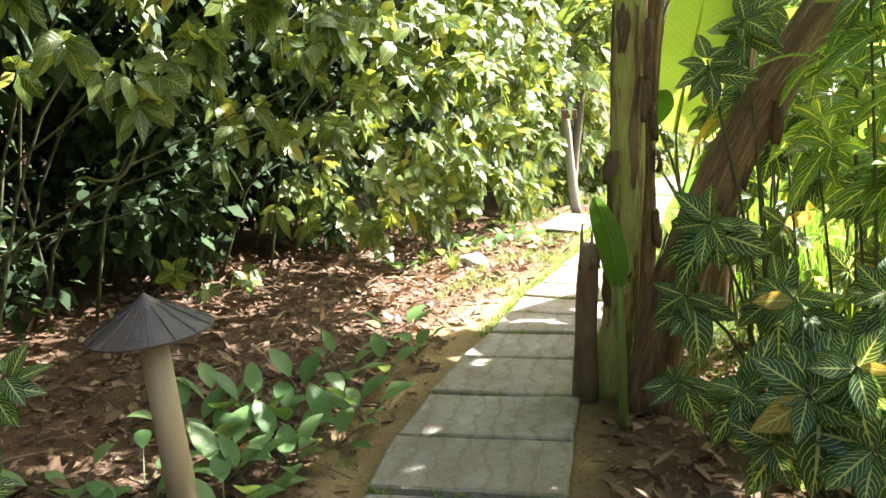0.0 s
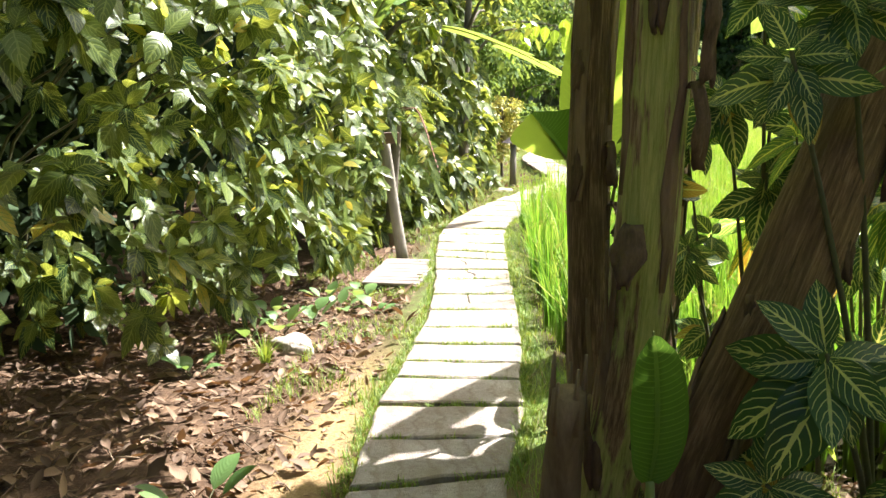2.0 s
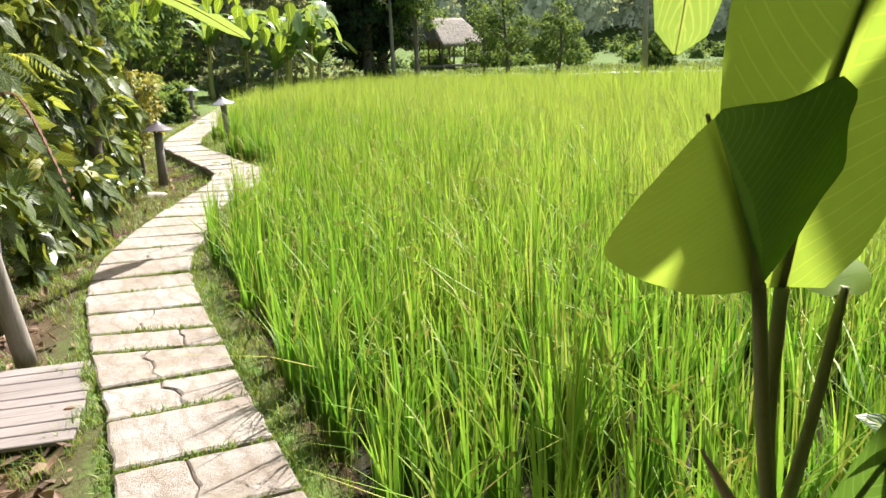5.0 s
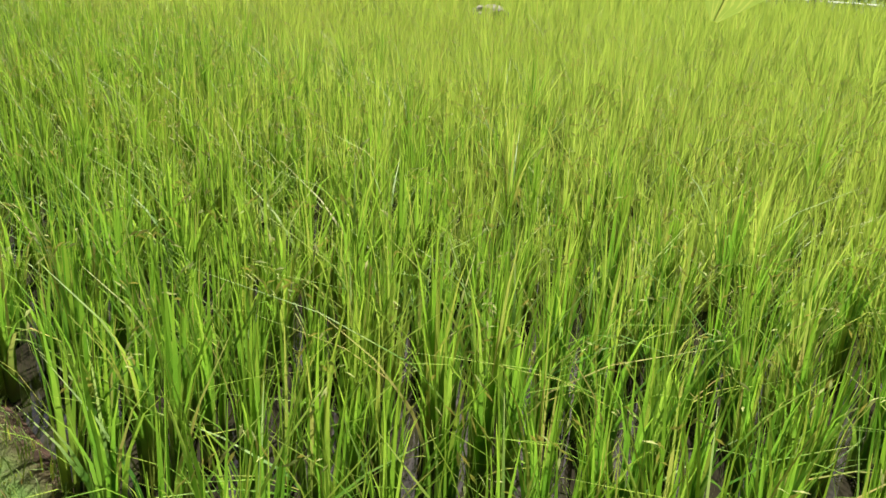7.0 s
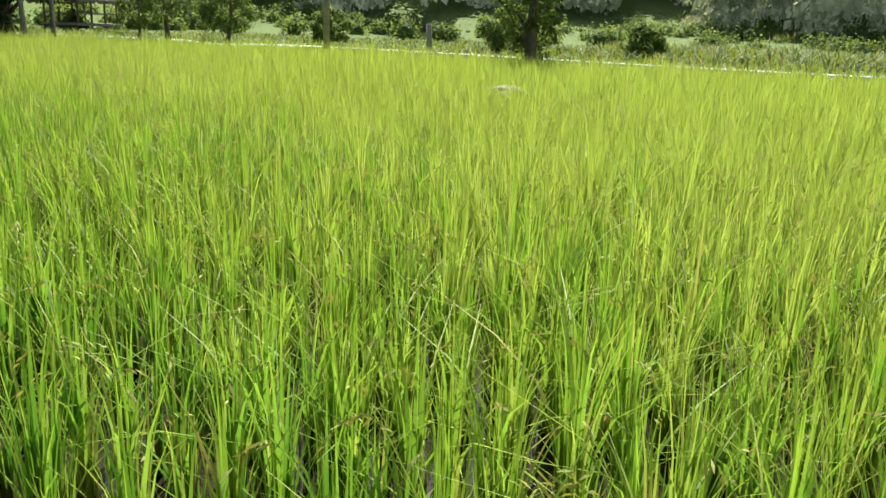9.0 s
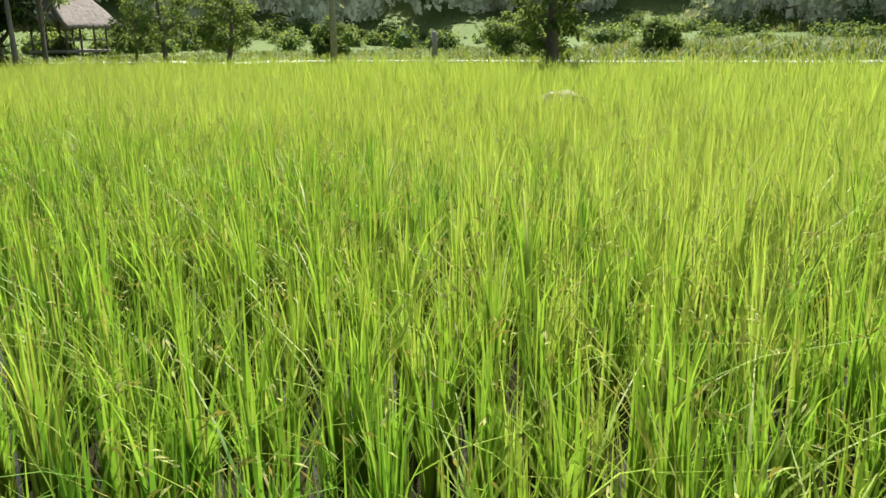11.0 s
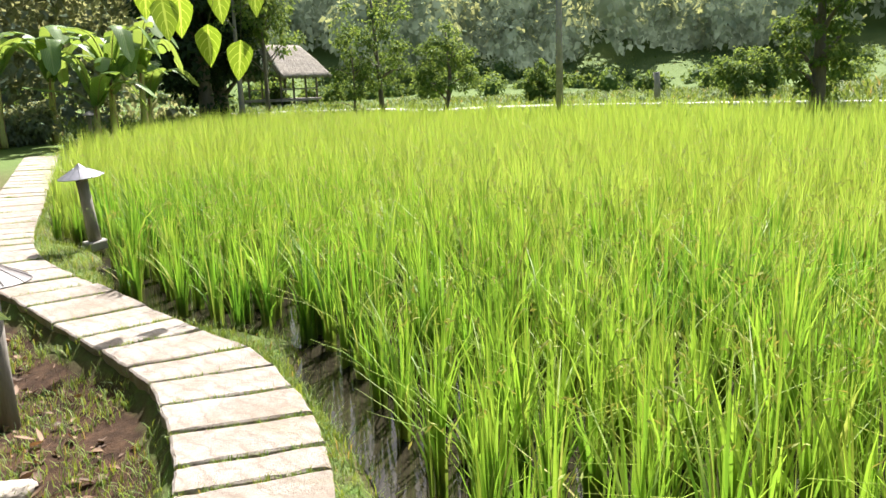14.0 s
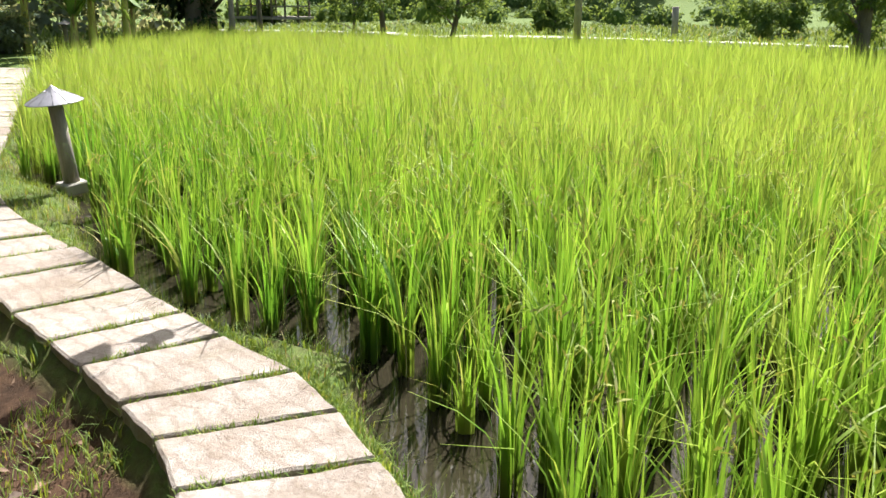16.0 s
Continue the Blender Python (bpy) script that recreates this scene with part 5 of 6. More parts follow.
def wooden_cover():
    cover = thing("wooden_cover", 0.56, 6.5, -0.105, "bleached wooden slat cover over a drain beside the path", "drain cover")
    turn = 76
    for k in range(9):
        y = -0.44 + 0.108 * k
        m = pose(0, 0, 0, 0, 0, turn - 90 + 0) @ pose(0, y, 0.065 + 0.002 * (k % 3), 0.4 * (k % 2), 0.3, 0.6 * ((k * 7) % 3 - 1))
        part("slat", box(bmesh.new(), (0.47 + 0.01 * (k % 2), 0.1, 0.022), m, 0.004), M["cover_wood"], cover)
    for x in (-0.18, 0.18):
        part("bearer", box(bmesh.new(), (0.05, 0.92, 0.05), pose(0, 0, 0, 0, 0, turn - 90) @ pose(x, 0, 0.026), 0.004), M["old_wood"], cover)


wooden_cover()


# ---- rocks, mound, tufts, small plants ----
def stone(name, x, y, z, size, label, category, material, seed):
    bm = bmesh.new()
    bmesh.ops.create_icosphere(bm, subdivisions=4, radius=1.0)
    for v in bm.verts:
        f = 1 + 0.28 * noise.noise(v.co * 1.3 + Vector((seed, 0, 0))) + 0.1 * noise.noise(v.co * 4 + Vector((0, seed, 0)))
        v.co = Vector((v.co.x * size[0], v.co.y * size[1], v.co.z * size[2])) * f
    ob = part(name, bm, material, None, smooth=True)
    ob.location = (x, y, z)
    return tagged(ob, label, category)


stone("rock", -0.2, 4.36, -0.03, (0.13, 0.1, 0.085), "pale rounded field stone lying in leaf litter", "rock", M["rock"], 3)
stone("rock", 2.55, 13.2, -0.17, (0.16, 0.1, 0.05), "flat brown stone in the grass below the path", "rock", M["rock"], 9)
stone("mud_mound", 13.8, 13.0, 0.30, (0.34, 0.36, 0.15), "pale dry mound rising out of the rice", "mound", M["mound"], 5)


def rosette(name, x, y, leaves, length, width, label, category, seed, material, group="", lift=0.6, shape="lance", z=None):
    """A small plant with broad leaves on short stalks, each leaf a part."""
    local = np.random.default_rng(seed)
    if z is None:
        z = float(ground_height(x, y))
    plant = thing(name, x, y, z - 0.01, label, category, group)
    for k in range(leaves):
        a = k * 2.4 + local.uniform(-0.4, 0.4)
        up = local.uniform(0.3, 1.0) * lift
        way = unit(np.array([math.cos(a), math.sin(a), up * 1.6]))
        stalk = way * local.uniform(0.04, 0.14) * (length / 0.16)
        tube("stalk", [(0, 0, 0), tuple(stalk)], [0.004, 0.003], M["stalk"], plant, sides=5)
        size = length * local.uniform(0.65, 1.2)
        v, q, t = leaf_arrays([stalk], [way], [unit(np.array([-math.cos(a) * 0.4, -math.sin(a) * 0.4, 1.0]))], size, width * size / length, 6, local.uniform(0.1, 0.5), 0.25, shape)
        link_mesh("leaf", v, q, material, plant, uvs=t)
    return plant


local = np.random.default_rng(55)
small = "small broad-leaved plant with pale glossy leaves edging the path"
spots = [(-0.42, 0.55), (-0.62, 0.42), (-0.3, 0.8), (-0.55, 0.95), (-0.35, 1.25), (-0.28, 1.65), (-0.75, 0.7), (-0.9, 0.3), (-0.5, 0.15), (-0.2, 2.0), (-0.38, 2.3), (-0.95, 0.75), (-0.25, 1.1), (-1.1, 0.15), (-0.65, 1.35),
         (-0.12, 5.0), (-0.3, 4.75), (0.05, 5.35), (0.22, 5.6), (-0.5, 4.6), (0.32, 5.25), (-0.05, 5.6), (-0.7, 3.9), (-0.42, 5.2), (-0.8, 0.05), (-0.45, 0.3), (-0.7, 0.95), (-0.5, 1.6), (-0.9, 1.0)]
for k, (x, y) in enumerate(spots):
    rosette("ground_plant", x, y, int(local.integers(4, 8)), 0.2 if k < 15 or k > 23 else 0.16, 0.046, small, "plant", 100 + k, M["broad"], "small plants edging the path", 0.9)


def grass_clump(name, x, y, count, height, label, seed, width=0.007):
    local = np.random.default_rng(seed)
    ang = local.uniform(0, 6.28, count)
    D = np.stack([np.cos(ang), np.sin(ang), np.zeros(count)], axis=1)
    P = D * local.uniform(0, 0.03, count)[:, None]
    v, q, t = blade_arrays(P, D, height * local.uniform(0.6, 1.2, count), np.full(count, width / 2), local.uniform(0.2, 0.8, count), 4)
    ob = link_mesh(name, v, q, M["grass"], uvs=t)
    ob.location = (x, y, float(ground_height(x, y)) - 0.01)
    return tagged(ob, label, "grass tuft", "grass tufts")


grass_clump("grass_tuft", -0.33, 4.1, 60, 0.2, "strappy dark green grass tuft beside a stone", 1, 0.011)
grass_clump("grass_tuft", -0.62, 4.35, 40, 0.16, "strappy dark green grass tuft in the litter", 2, 0.012)
for k, (x, y) in enumerate(((1.42, 0.15), (1.55, 0.05), (1.33, 0.3), (1.72, 0.1), (1.25, -0.1), (1.9, 0.0))):
    grass_clump("grass_tuft", x, y, 22, 0.3, "long thin grass growing beneath the striped shrub", 10 + k, 0.006)


def litter():
    """Dry leaves, mulch and twigs under the hedge and beside the path."""
    local = np.random.default_rng(66)
    n = 25000
    y = np.where(local.random(n) < 0.75, local.uniform(-1.5, 6.4, n), local.uniform(6.4, 16.0, n))
    x = np.where(y < 6.4, local.uniform(-2.6, 2.4, n), local.uniform(0, 3.4, n))
    dist, side = path_distance(np.stack([x, y], axis=1))
    keep = (side < 0) & (dist > 0.42) & (dist < 3.2) & ((y < 6.2) | (local.random(n) < 0.85)) & (local.random(n) < np.clip((dist - 0.36) / 0.3, 0.05, 1))
    keep |= (side > 0) & (dist > 0.5) & (y < 2.6) & (x < 2.6)
    x, y = x[keep], y[keep]
    n = len(x)
    P = np.stack([x, y, ground_height(x, y) + local.uniform(0.002, 0.03, n)], axis=1)
    a = local.uniform(0, 6.28, n)
    D = np.stack([np.cos(a), np.sin(a), local.normal(0, 0.25, n)], axis=1)
    N = np.array([0, 0, 1.0]) + local.normal(0, 0.45, (n, 3))
    L = 0.025 + 0.085 * local.random(n) ** 2.2
    v, q, t = leaf_arrays(P, D, N, L, L * local.uniform(0.12, 0.32, n), 3, local.normal(0.0, 0.3, n), local.uniform(-0.1, 0.6))
    tagged(link_mesh("leaf_litter", v, q, M["litter"], uvs=t), "dry brown fallen leaves and chips on the earth", "leaf litter", kind="stuff")
    twigs = []
    for k in range(260):
        px, py = local.uniform(-1.8, 0.2), local.uniform(-1.0, 5.8)
        if path_distance([(px, py)])[0][0] < 0.55:
            continue
        a, ln = local.uniform(0, 3.14), local.uniform(0.08, 0.4)
        z = float(ground_height(px, py)) + 0.012
        ends = np.array([(px - ln / 2 * math.cos(a), py - ln / 2 * math.sin(a), z), (px, py, z + local.uniform(0, 0.03)), (px + ln / 2 * math.cos(a), py + ln / 2 * math.sin(a), z)])
        twigs.append(tube_arrays(ends, [0.003, 0.004, 0.002], 4))
    V, Q, T = joined(twigs)
    tagged(link_mesh("twigs", V, [tuple(f[:3]) if f[0] == f[3] else tuple(f) for f in Q.tolist()], M["twig"]), "thin dry twigs lying in the litter", "twigs", kind="stuff")


litter()


def verge_grass():
    local = np.random.default_rng(77)
    sets = []
    n = 64000
    y = local.uniform(-1.0, 24.0, n)
    f = np.interp(y, centre_line[:, 1], centre_line[:, 0])
    x = f + local.uniform(-1.6, 1.6, n)
    xy = np.stack([x, y], axis=1)
    dist, side = path_distance(xy)
    bank = bank_distance(xy)
    patch = value_noise(x, y, 2.6, 3.0)
    right = (side > 0) & (dist > 0.33) & (bank < -0.03) & (y > 1.8) & (local.random(n) < 0.85)
    left = (side < 0) & (dist > 0.36) & (dist < np.where(y > 6, 1.5, np.where(y > 3, 0.95, 0.62))) & (patch > np.where(y > 8, -0.38, np.where(y > 3.2, 0.0, 0.28)))
    keep = right | left
    sets.append((xy[keep], 0.07))
    # joints between the slabs
    pts = []
    for a, b in joint_places:
        m = 210 if a[1] > 3.0 else 130
        s = local.random(m)
        s = s[value_noise(s * 3 + a[1] * 5, s * 0 + a[1], 3.0) > (-0.25 if a[1] > 3 else -0.05)]
        pts.append(a + (b - a) * s[:, None] + local.normal(0, 0.008, (len(s), 2)))
    sets.append((np.vstack(pts), 0.036))
    # along both rims of the slabs
    rims = []
    for line, sgn in ((fine_l, -1), (fine_r, 1)):
        i = local.integers(10, len(line) - 1, 4200)
        rims.append(line[i] + np.array([sgn, 0]) * local.uniform(0.0, 0.05, 4200)[:, None] + local.normal(0, 0.02, (4200, 2)))
    rims = np.vstack(rims)
    keep = rims[:, 1] > 2.4
    keep[:4200] &= rims[:4200, 1] < 9.0
    rims = rims[keep]
    sets.append((rims, 0.045))
    P, D, L, W, B = [], [], [], [], []
    for xy, tall in sets:
        k = 2
        pts = np.repeat(xy, k, axis=0)
        m = len(pts)
        a = local.uniform(0, 6.28, m)
        pts = pts + local.normal(0, 0.008, (m, 2))
        P.append(np.stack([pts[:, 0], pts[:, 1], ground_height(pts[:, 0], pts[:, 1]) - 0.004 + (0.012 if tall < 0.04 else 0)], axis=1))
        D.append(np.stack([np.cos(a), np.sin(a), np.zeros(m)], axis=1))
        L.append(tall * local.uniform(0.5, 1.5, m))
        W.append(local.uniform(0.0024, 0.005, m))
        B.append(local.uniform(0.2, 1.0, m))
    v, q, t = blade_arrays(np.vstack(P), np.vstack(D), np.concatenate(L), np.concatenate(W), np.concatenate(B), 2)
    tagged(link_mesh("verge_grass", v, q, M["grass"], uvs=t), "short grass on the verges and in the slab joints", "grass", kind="stuff")


verge_grass()


# ---- overhanging branches ----
def hanging_branch(name, keys, tips, label, seed, material, length=0.16, width=0.06):
    local = np.random.default_rng(seed)
    base = np.array(keys[0])
    plant = thing(name, *base, label, "branch")
    tube("branch", curve_points(np.array(keys) - base, 14), np.linspace(0.02, 0.006, 14), M["bark"], plant, sides=8)
    line = curve_points(np.array(keys), 30)
    for x, y, z in tips:
        tip = np.array([x, y, z])
        near_ = line[np.argmin(np.linalg.norm(line - tip, axis=1))]
        top = tip + np.array([0, 0, length * 0.95])
        tube("twig", curve_points([near_ - base, (near_ + top) / 2 + np.array([0, 0, 0.05]) - base, top - base], 6), np.linspace(0.005, 0.002, 6), M["stalk"], plant, sides=5)
        a = local.uniform(0, 6.28)
        N = np.array([-0.6 + local.normal(0, 0.3), -0.8 + local.normal(0, 0.3), 0.25])
        v, q, t = leaf_arrays([top - base], [np.array([local.normal(0, 0.15), local.normal(0, 0.15), -1.0])], [N], length, width, 8, 0.0, 0.18, "heart")
        link_mesh("leaf", v, q, material, plant, uvs=t)
    return plant


local = np.random.default_rng(91)
tips = [(5.06, 15.02, 1.53), (4.82, 15.05, 1.64), (4.42, 14.92, 1.8), (4.7, 15.2, 1.85), (5.0, 15.2, 1.95), (4.5, 15.3, 1.98), (5.25, 15.1, 2.0)]
tips += [(local.uniform(3.0, 4.6), local.uniform(14.6, 16.0), local.uniform(2.0, 2.5)) for k in range(24)]
hanging_branch("overhanging_branch", [(1.9, 16.4, 2.6), (3.0, 15.6, 2.75), (4.0, 15.1, 2.6), (5.1, 15.0, 2.3)], tips, "branch with lime green heart-shaped leaves over the path", 92, M["lime"], 0.3, 0.095)

# ---- trees, woods and far bank ----
def clump_leaves(centres, radii, per, size, local, seg=2, squash=0.8, shape="lance", wide=0.3, droop=0.4):
    n = len(centres)
    idx = np.repeat(np.arange(n), per)
    m = len(idx)
    d = unit(local.normal(0, 1, (m, 3)))
    r = local.random(m) ** 0.45
    P = centres[idx] + d * (radii[idx] * r)[:, None] * np.array([1, 1, squash])
    D = unit(d * 0.7 + local.normal(0, 0.7, (m, 3)) + np.array([0, 0, -0.25]))
    N = unit(d + np.array([0, 0, 0.8]) + local.normal(0, 0.4, (m, 3)))
    L = size * local.uniform(0.6, 1.4, m)
    return diamond_arrays(P, D, N, L, L * wide)


def tree(name, x, y, height, trunk_r, crown_from, crown_r, clumps, per, leaf, label, seed, material, bark="bark", lean=(0, 0), limbs=7, category="tree", z=None, squash=1.0, fork=False):
    local = np.random.default_rng(seed)
    z = float(ground_height(x, y)) - 0.05 if z is None else z
    body = thing(name, x, y, z, label, category)
    top = np.array([lean[0], lean[1], height * 0.92])
    pts = curve_points([(0, 0, 0), tuple(top * 0.45 + np.array([local.normal(0, 0.06), local.normal(0, 0.06), 0])), tuple(top)], 12)
    tube("trunk", pts, trunk_r * np.linspace(1.15, 0.3, 12) + 0.02 * trunk_r, M[bark], body, sides=12, wobble=0.08, seed=seed)
    centres = []
    for k in range(limbs):
        f = local.uniform(max(0.15, crown_from / height * 0.8), 0.9)
        p = pts[int(f * 11)]
        a = k * 2.4 + local.uniform(-0.5, 0.5)
        end = p + np.array([math.cos(a) * crown_r * local.uniform(0.5, 0.95), math.sin(a) * crown_r * local.uniform(0.5, 0.95), local.uniform(0.15, 0.5) * (height - crown_from) * 0.5])
        tube("limb", curve_points([tuple(p), tuple((p + end) / 2 + np.array([0, 0, 0.1 * height * 0.3])), tuple(end)], 7), np.linspace(trunk_r * 0.4, trunk_r * 0.08 + 0.004, 7), M[bark], body, sides=7)
        centres.append(end)
    mid = np.array([lean[0] * 0.7, lean[1] * 0.7, (crown_from + height) / 2])
    while len(centres) < clumps:
        d = unit(local.normal(0, 1, (1, 3)))[0] * local.random() ** 0.33
        centres.append(mid + d * np.array([crown_r, crown_r, (height - crown_from) / 2 * squash]))
    centres = np.array(centres)
    radii = crown_r * local.uniform(0.16, 0.34, len(centres))
    v, q, t = clump_leaves(centres, radii, int(per * 2.2), leaf * 0.8, local, 2)
    tagged(link_mesh("crown", v, q, material, body, uvs=t), kind="stuff")
    return body


tree("small_tree", 21.97, 33.0, 4.6, 0.09, 1.3, 1.4, 46, 34, 0.16, "slender young tree with a thin feathery crown on the far bank", 1, M["tree_leaf"], lean=(-0.25, 0.1))
tree("small_tree", 20.8, 33.2, 2.6, 0.05, 0.5, 0.9, 26, 26, 0.14, "thin shrubby tree on the far bank", 2, M["tree_leaf"])
tree("small_tree", 22.35, 30.3, 3.3, 0.09, 0.75, 1.05, 44, 40, 0.15, "bushy forked small tree at the edge of the paddy", 3, M["tree_leaf"], lean=(0.25, 0))
tree("large_tree", 23.93, 18.22, 4.4, 0.2, 0.75, 0.98, 62, 46, 0.15, "stout tree with a leafy trunk on the far bank", 4, M["tree_leaf"], limbs=12)
tree("round_bush", 29.5, 31.5, 1.7, 0.05, 0.1, 0.85, 40, 50, 0.15, "rounded pale green bush in the far meadow", 5, M["tree_leaf"], category="bush")
tree("round_bush", 32.0, 24.0, 1.8, 0.05, 0.1, 1.1, 46, 50, 0.16, "rounded green bush in front of the woods", 6, M["tree_leaf"], category="bush")
tree("round_bush", 33.5, 18.5, 1.5, 0.05, 0.1, 0.9, 40, 40, 0.16, "low green bush in front of the woods", 7, M["tree_leaf"], category="bush")
tree("dark_bamboo_clump", 17.7, 38.0, 9.0, 0.25, 0.6, 2.2, 150, 60, 0.26, "tall dark bamboo clump in shade", 8, M["dark_leaf"], limbs=10)
tree("dark_bamboo_clump", 18.9, 39.0, 9.5, 0.25, 1.0, 2.2, 130, 55, 0.26, "tall dark shady tree behind banana plants", 9, M["dark_leaf"], limbs=10)
tree("bare_tree", 17.7, 35.6, 6.5, 0.09, 3.4, 1.3, 30, 24, 0.16, "pale bare trunk with few leaves at the water's edge", 10, M["tree_leaf"], bark="old_wood", limbs=6)
tree("bare_tree", 19.0, 35.9, 5.5, 0.06, 2.2, 1.1, 34, 26, 0.16, "thin tree with sparse leaves at the water's edge", 11, M["tree_leaf"], limbs=6)
tree("bare_tree", 19.6, 36.9, 6.5, 0.08, 1.9, 1.5, 60, 30, 0.17, "airy young tree standing before the stilt hut", 33, M["tree_leaf"], bark="old_wood", limbs=8)
tree("variegated_bush", 2.9, 15.45, 1.6, 0.03, 0.55, 0.42, 46, 30, 0.075, "pale yellow variegated bush at the bend of the path", 12, M["pale"], category="bush")
tree("strappy_bush", 5.1, 24.6, 0.85, 0.03, 0.0, 0.75, 50, 60, 0.2, "low bright green bush along the path", 13, M["tree_leaf"], category="bush")
tree("strappy_bush", 5.9, 27.2, 1.0, 0.03, 0.0, 0.9, 50, 60, 0.2, "low green bush beside a distant garden lamp", 14, M["tree_leaf"], category="bush")
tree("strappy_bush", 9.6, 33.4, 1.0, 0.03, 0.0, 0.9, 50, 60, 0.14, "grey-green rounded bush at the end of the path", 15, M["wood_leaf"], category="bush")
tree("garden_tree", 1.62, 11.1, 5.6, 0.07, 3.4, 1.0, 50, 26, 0.17, "leaning brown trunk rising through the hedge", 16, M["hedge"], lean=(0.3, 0.6))
tree("garden_tree", 0.2, 8.9, 5.4, 0.1, 3.2, 1.2, 56, 26, 0.17, "dark trunk hidden in the shaded hedge", 17, M["hedge"], lean=(0.3, 0.2))
tree("garden_tree", 2.0, 19.5, 5.0, 0.1, 1.0, 1.9, 90, 50, 0.17, "leafy garden tree behind the bend of the path", 18, M["tree_leaf"])
tree("garden_tree", 3.2, 25.0, 6.0, 0.1, 1.2, 2.1, 90, 50, 0.2, "leafy garden tree beyond the path", 19, M["tree_leaf"])
tree("garden_tree", 6.2, 33.0, 7.0, 0.12, 1.2, 2.6, 110, 50, 0.24, "leafy tree at the end of the path", 20, M["tree_leaf"])


# unseen trees, added so their high crowns shade the start of the path
tree("shade_tree", 2.6, -1.7, 6.4, 0.15, 4.0, 2.0, 46, 52, 0.17, "unseen tall tree added so its crown shades the path", 31, M["tree_leaf"], lean=(-0.3, 1.2))
tree("shade_tree", 2.75, 0.9, 6.6, 0.15, 4.2, 1.85, 46, 56, 0.17, "unseen tall tree added for shade beside the banana stems", 32, M["tree_leaf"], lean=(-0.1, 1.9))


def rusty_fern():
    base = (0.5, 7.9, -0.06)
    plant = thing("tree_fern", *base, "tree fern with rust-brown dead fronds among green ones", "fern")
    local = np.random.default_rng(71)
    tube("trunk", curve_points([(0, 0, 0), (0.05, 0.02, 0.7), (0.1, 0.0, 1.35)], 8), np.linspace(0.06, 0.045, 8), M["bark"], plant, sides=10, wobble=0.15)
    for k in range(14):
        a = k * 2.4
        dead = k % 3 == 0
        reach = local.uniform(0.35, 0.6)
        keys = [(0.1, 0, 1.35), (0.1 + reach * 0.5 * math.cos(a), reach * 0.5 * math.sin(a), 1.6 if not dead else 1.35), (0.1 + reach * math.cos(a), reach * math.sin(a), 1.45 if not dead else 0.75)]
        pts = curve_points(keys, 22)
        way = unit(np.gradient(pts, axis=0))
        S = unit(np.cross(way, np.array([0, 0, 1.0])))
        P = np.vstack([pts[2:], pts[2:]])
        D = np.vstack([S[2:] + way[2:] * 0.5, -S[2:] + way[2:] * 0.5])
        ln = np.tile(0.12 * np.sin(np.linspace(0.35, 3.0, 20)), 2) + 0.01
        v, q, t = leaf_arrays(P, D, np.tile([0, 0, 1.0], (40, 1)), ln, 0.009, 2, 0.3, 0.1)
        tagged(link_mesh("frond", v, q, M["red_brown"] if dead else M["hedge"], plant, "dead rust-brown frond" if dead else "", uvs=t), kind="stuff")


rusty_fern()


def banana_group(name, x, y, z, height, leaves, label, seed, reach=1.0, half=0.26, stem=0.11, material=None, first=0.0):
    """A standing banana plant with a fan of arching leaves."""
    local = np.random.default_rng(seed)
    plant = thing(name, x, y, z, label, "banana plant", "banana plants in the garden")
    tube("pseudostem", curve_points([(0, 0, 0), (0.02, 0.03, height * 0.5), (0.05, 0.0, height)], 9), np.linspace(stem, stem * 0.6, 9), M["stem"], plant, sides=12, wobble=0.05, seed=seed)
    base = np.zeros(3)
    for k in range(leaves):
        a = first + k * 2.4 + local.uniform(-0.3, 0.3)
        r = reach * local.uniform(0.7, 1.15)
        up = local.uniform(0.35, 1.1) * reach
        drop = local.uniform(-0.1, 0.8) * reach
        c, s = math.cos(a), math.sin(a)
        keys = [(0.05, 0, height * 0.95), (0.05 + c * r * 0.35, s * r * 0.35, height + up * 0.8), (0.05 + c * r * 0.8, s * r * 0.8, height + up), (0.05 + c * r * 1.25, s * r * 1.25, height + up - drop)]
        banana_leaf("leaf", plant, base, keys, half * local.uniform(0.8, 1.15), material or M["banana_far"], 0.2, 0.35, normal=(0, 0, 1), seg=14, tears=5, seed=seed * 10 + k, rib_r=0.018)
    return plant


far_banana = "banana plant with broad torn leaves at the corner of the paddy"
for k, (x, y, h, n) in enumerate(((11.5, 32.0, 1.7, 9), (12.7, 32.7, 1.9, 10), (12.1, 33.4, 1.5, 8), (10.3, 33.0, 1.7, 9), (13.6, 34.2, 1.0, 8), (8.9, 32.8, 1.9, 9), (10.9, 31.7, 1.0, 7))):
    banana_group("banana_plant", x, y, float(ground_height(x, y)), h, n, far_banana, 300 + k, 1.25, 0.27)
arching = banana_group("banana_plant", 0.1, 8.4, -0.05, 1.8, 0, "banana plant reaching over the path from behind the hedge", 320, 0.95, 0.2, 0.09)
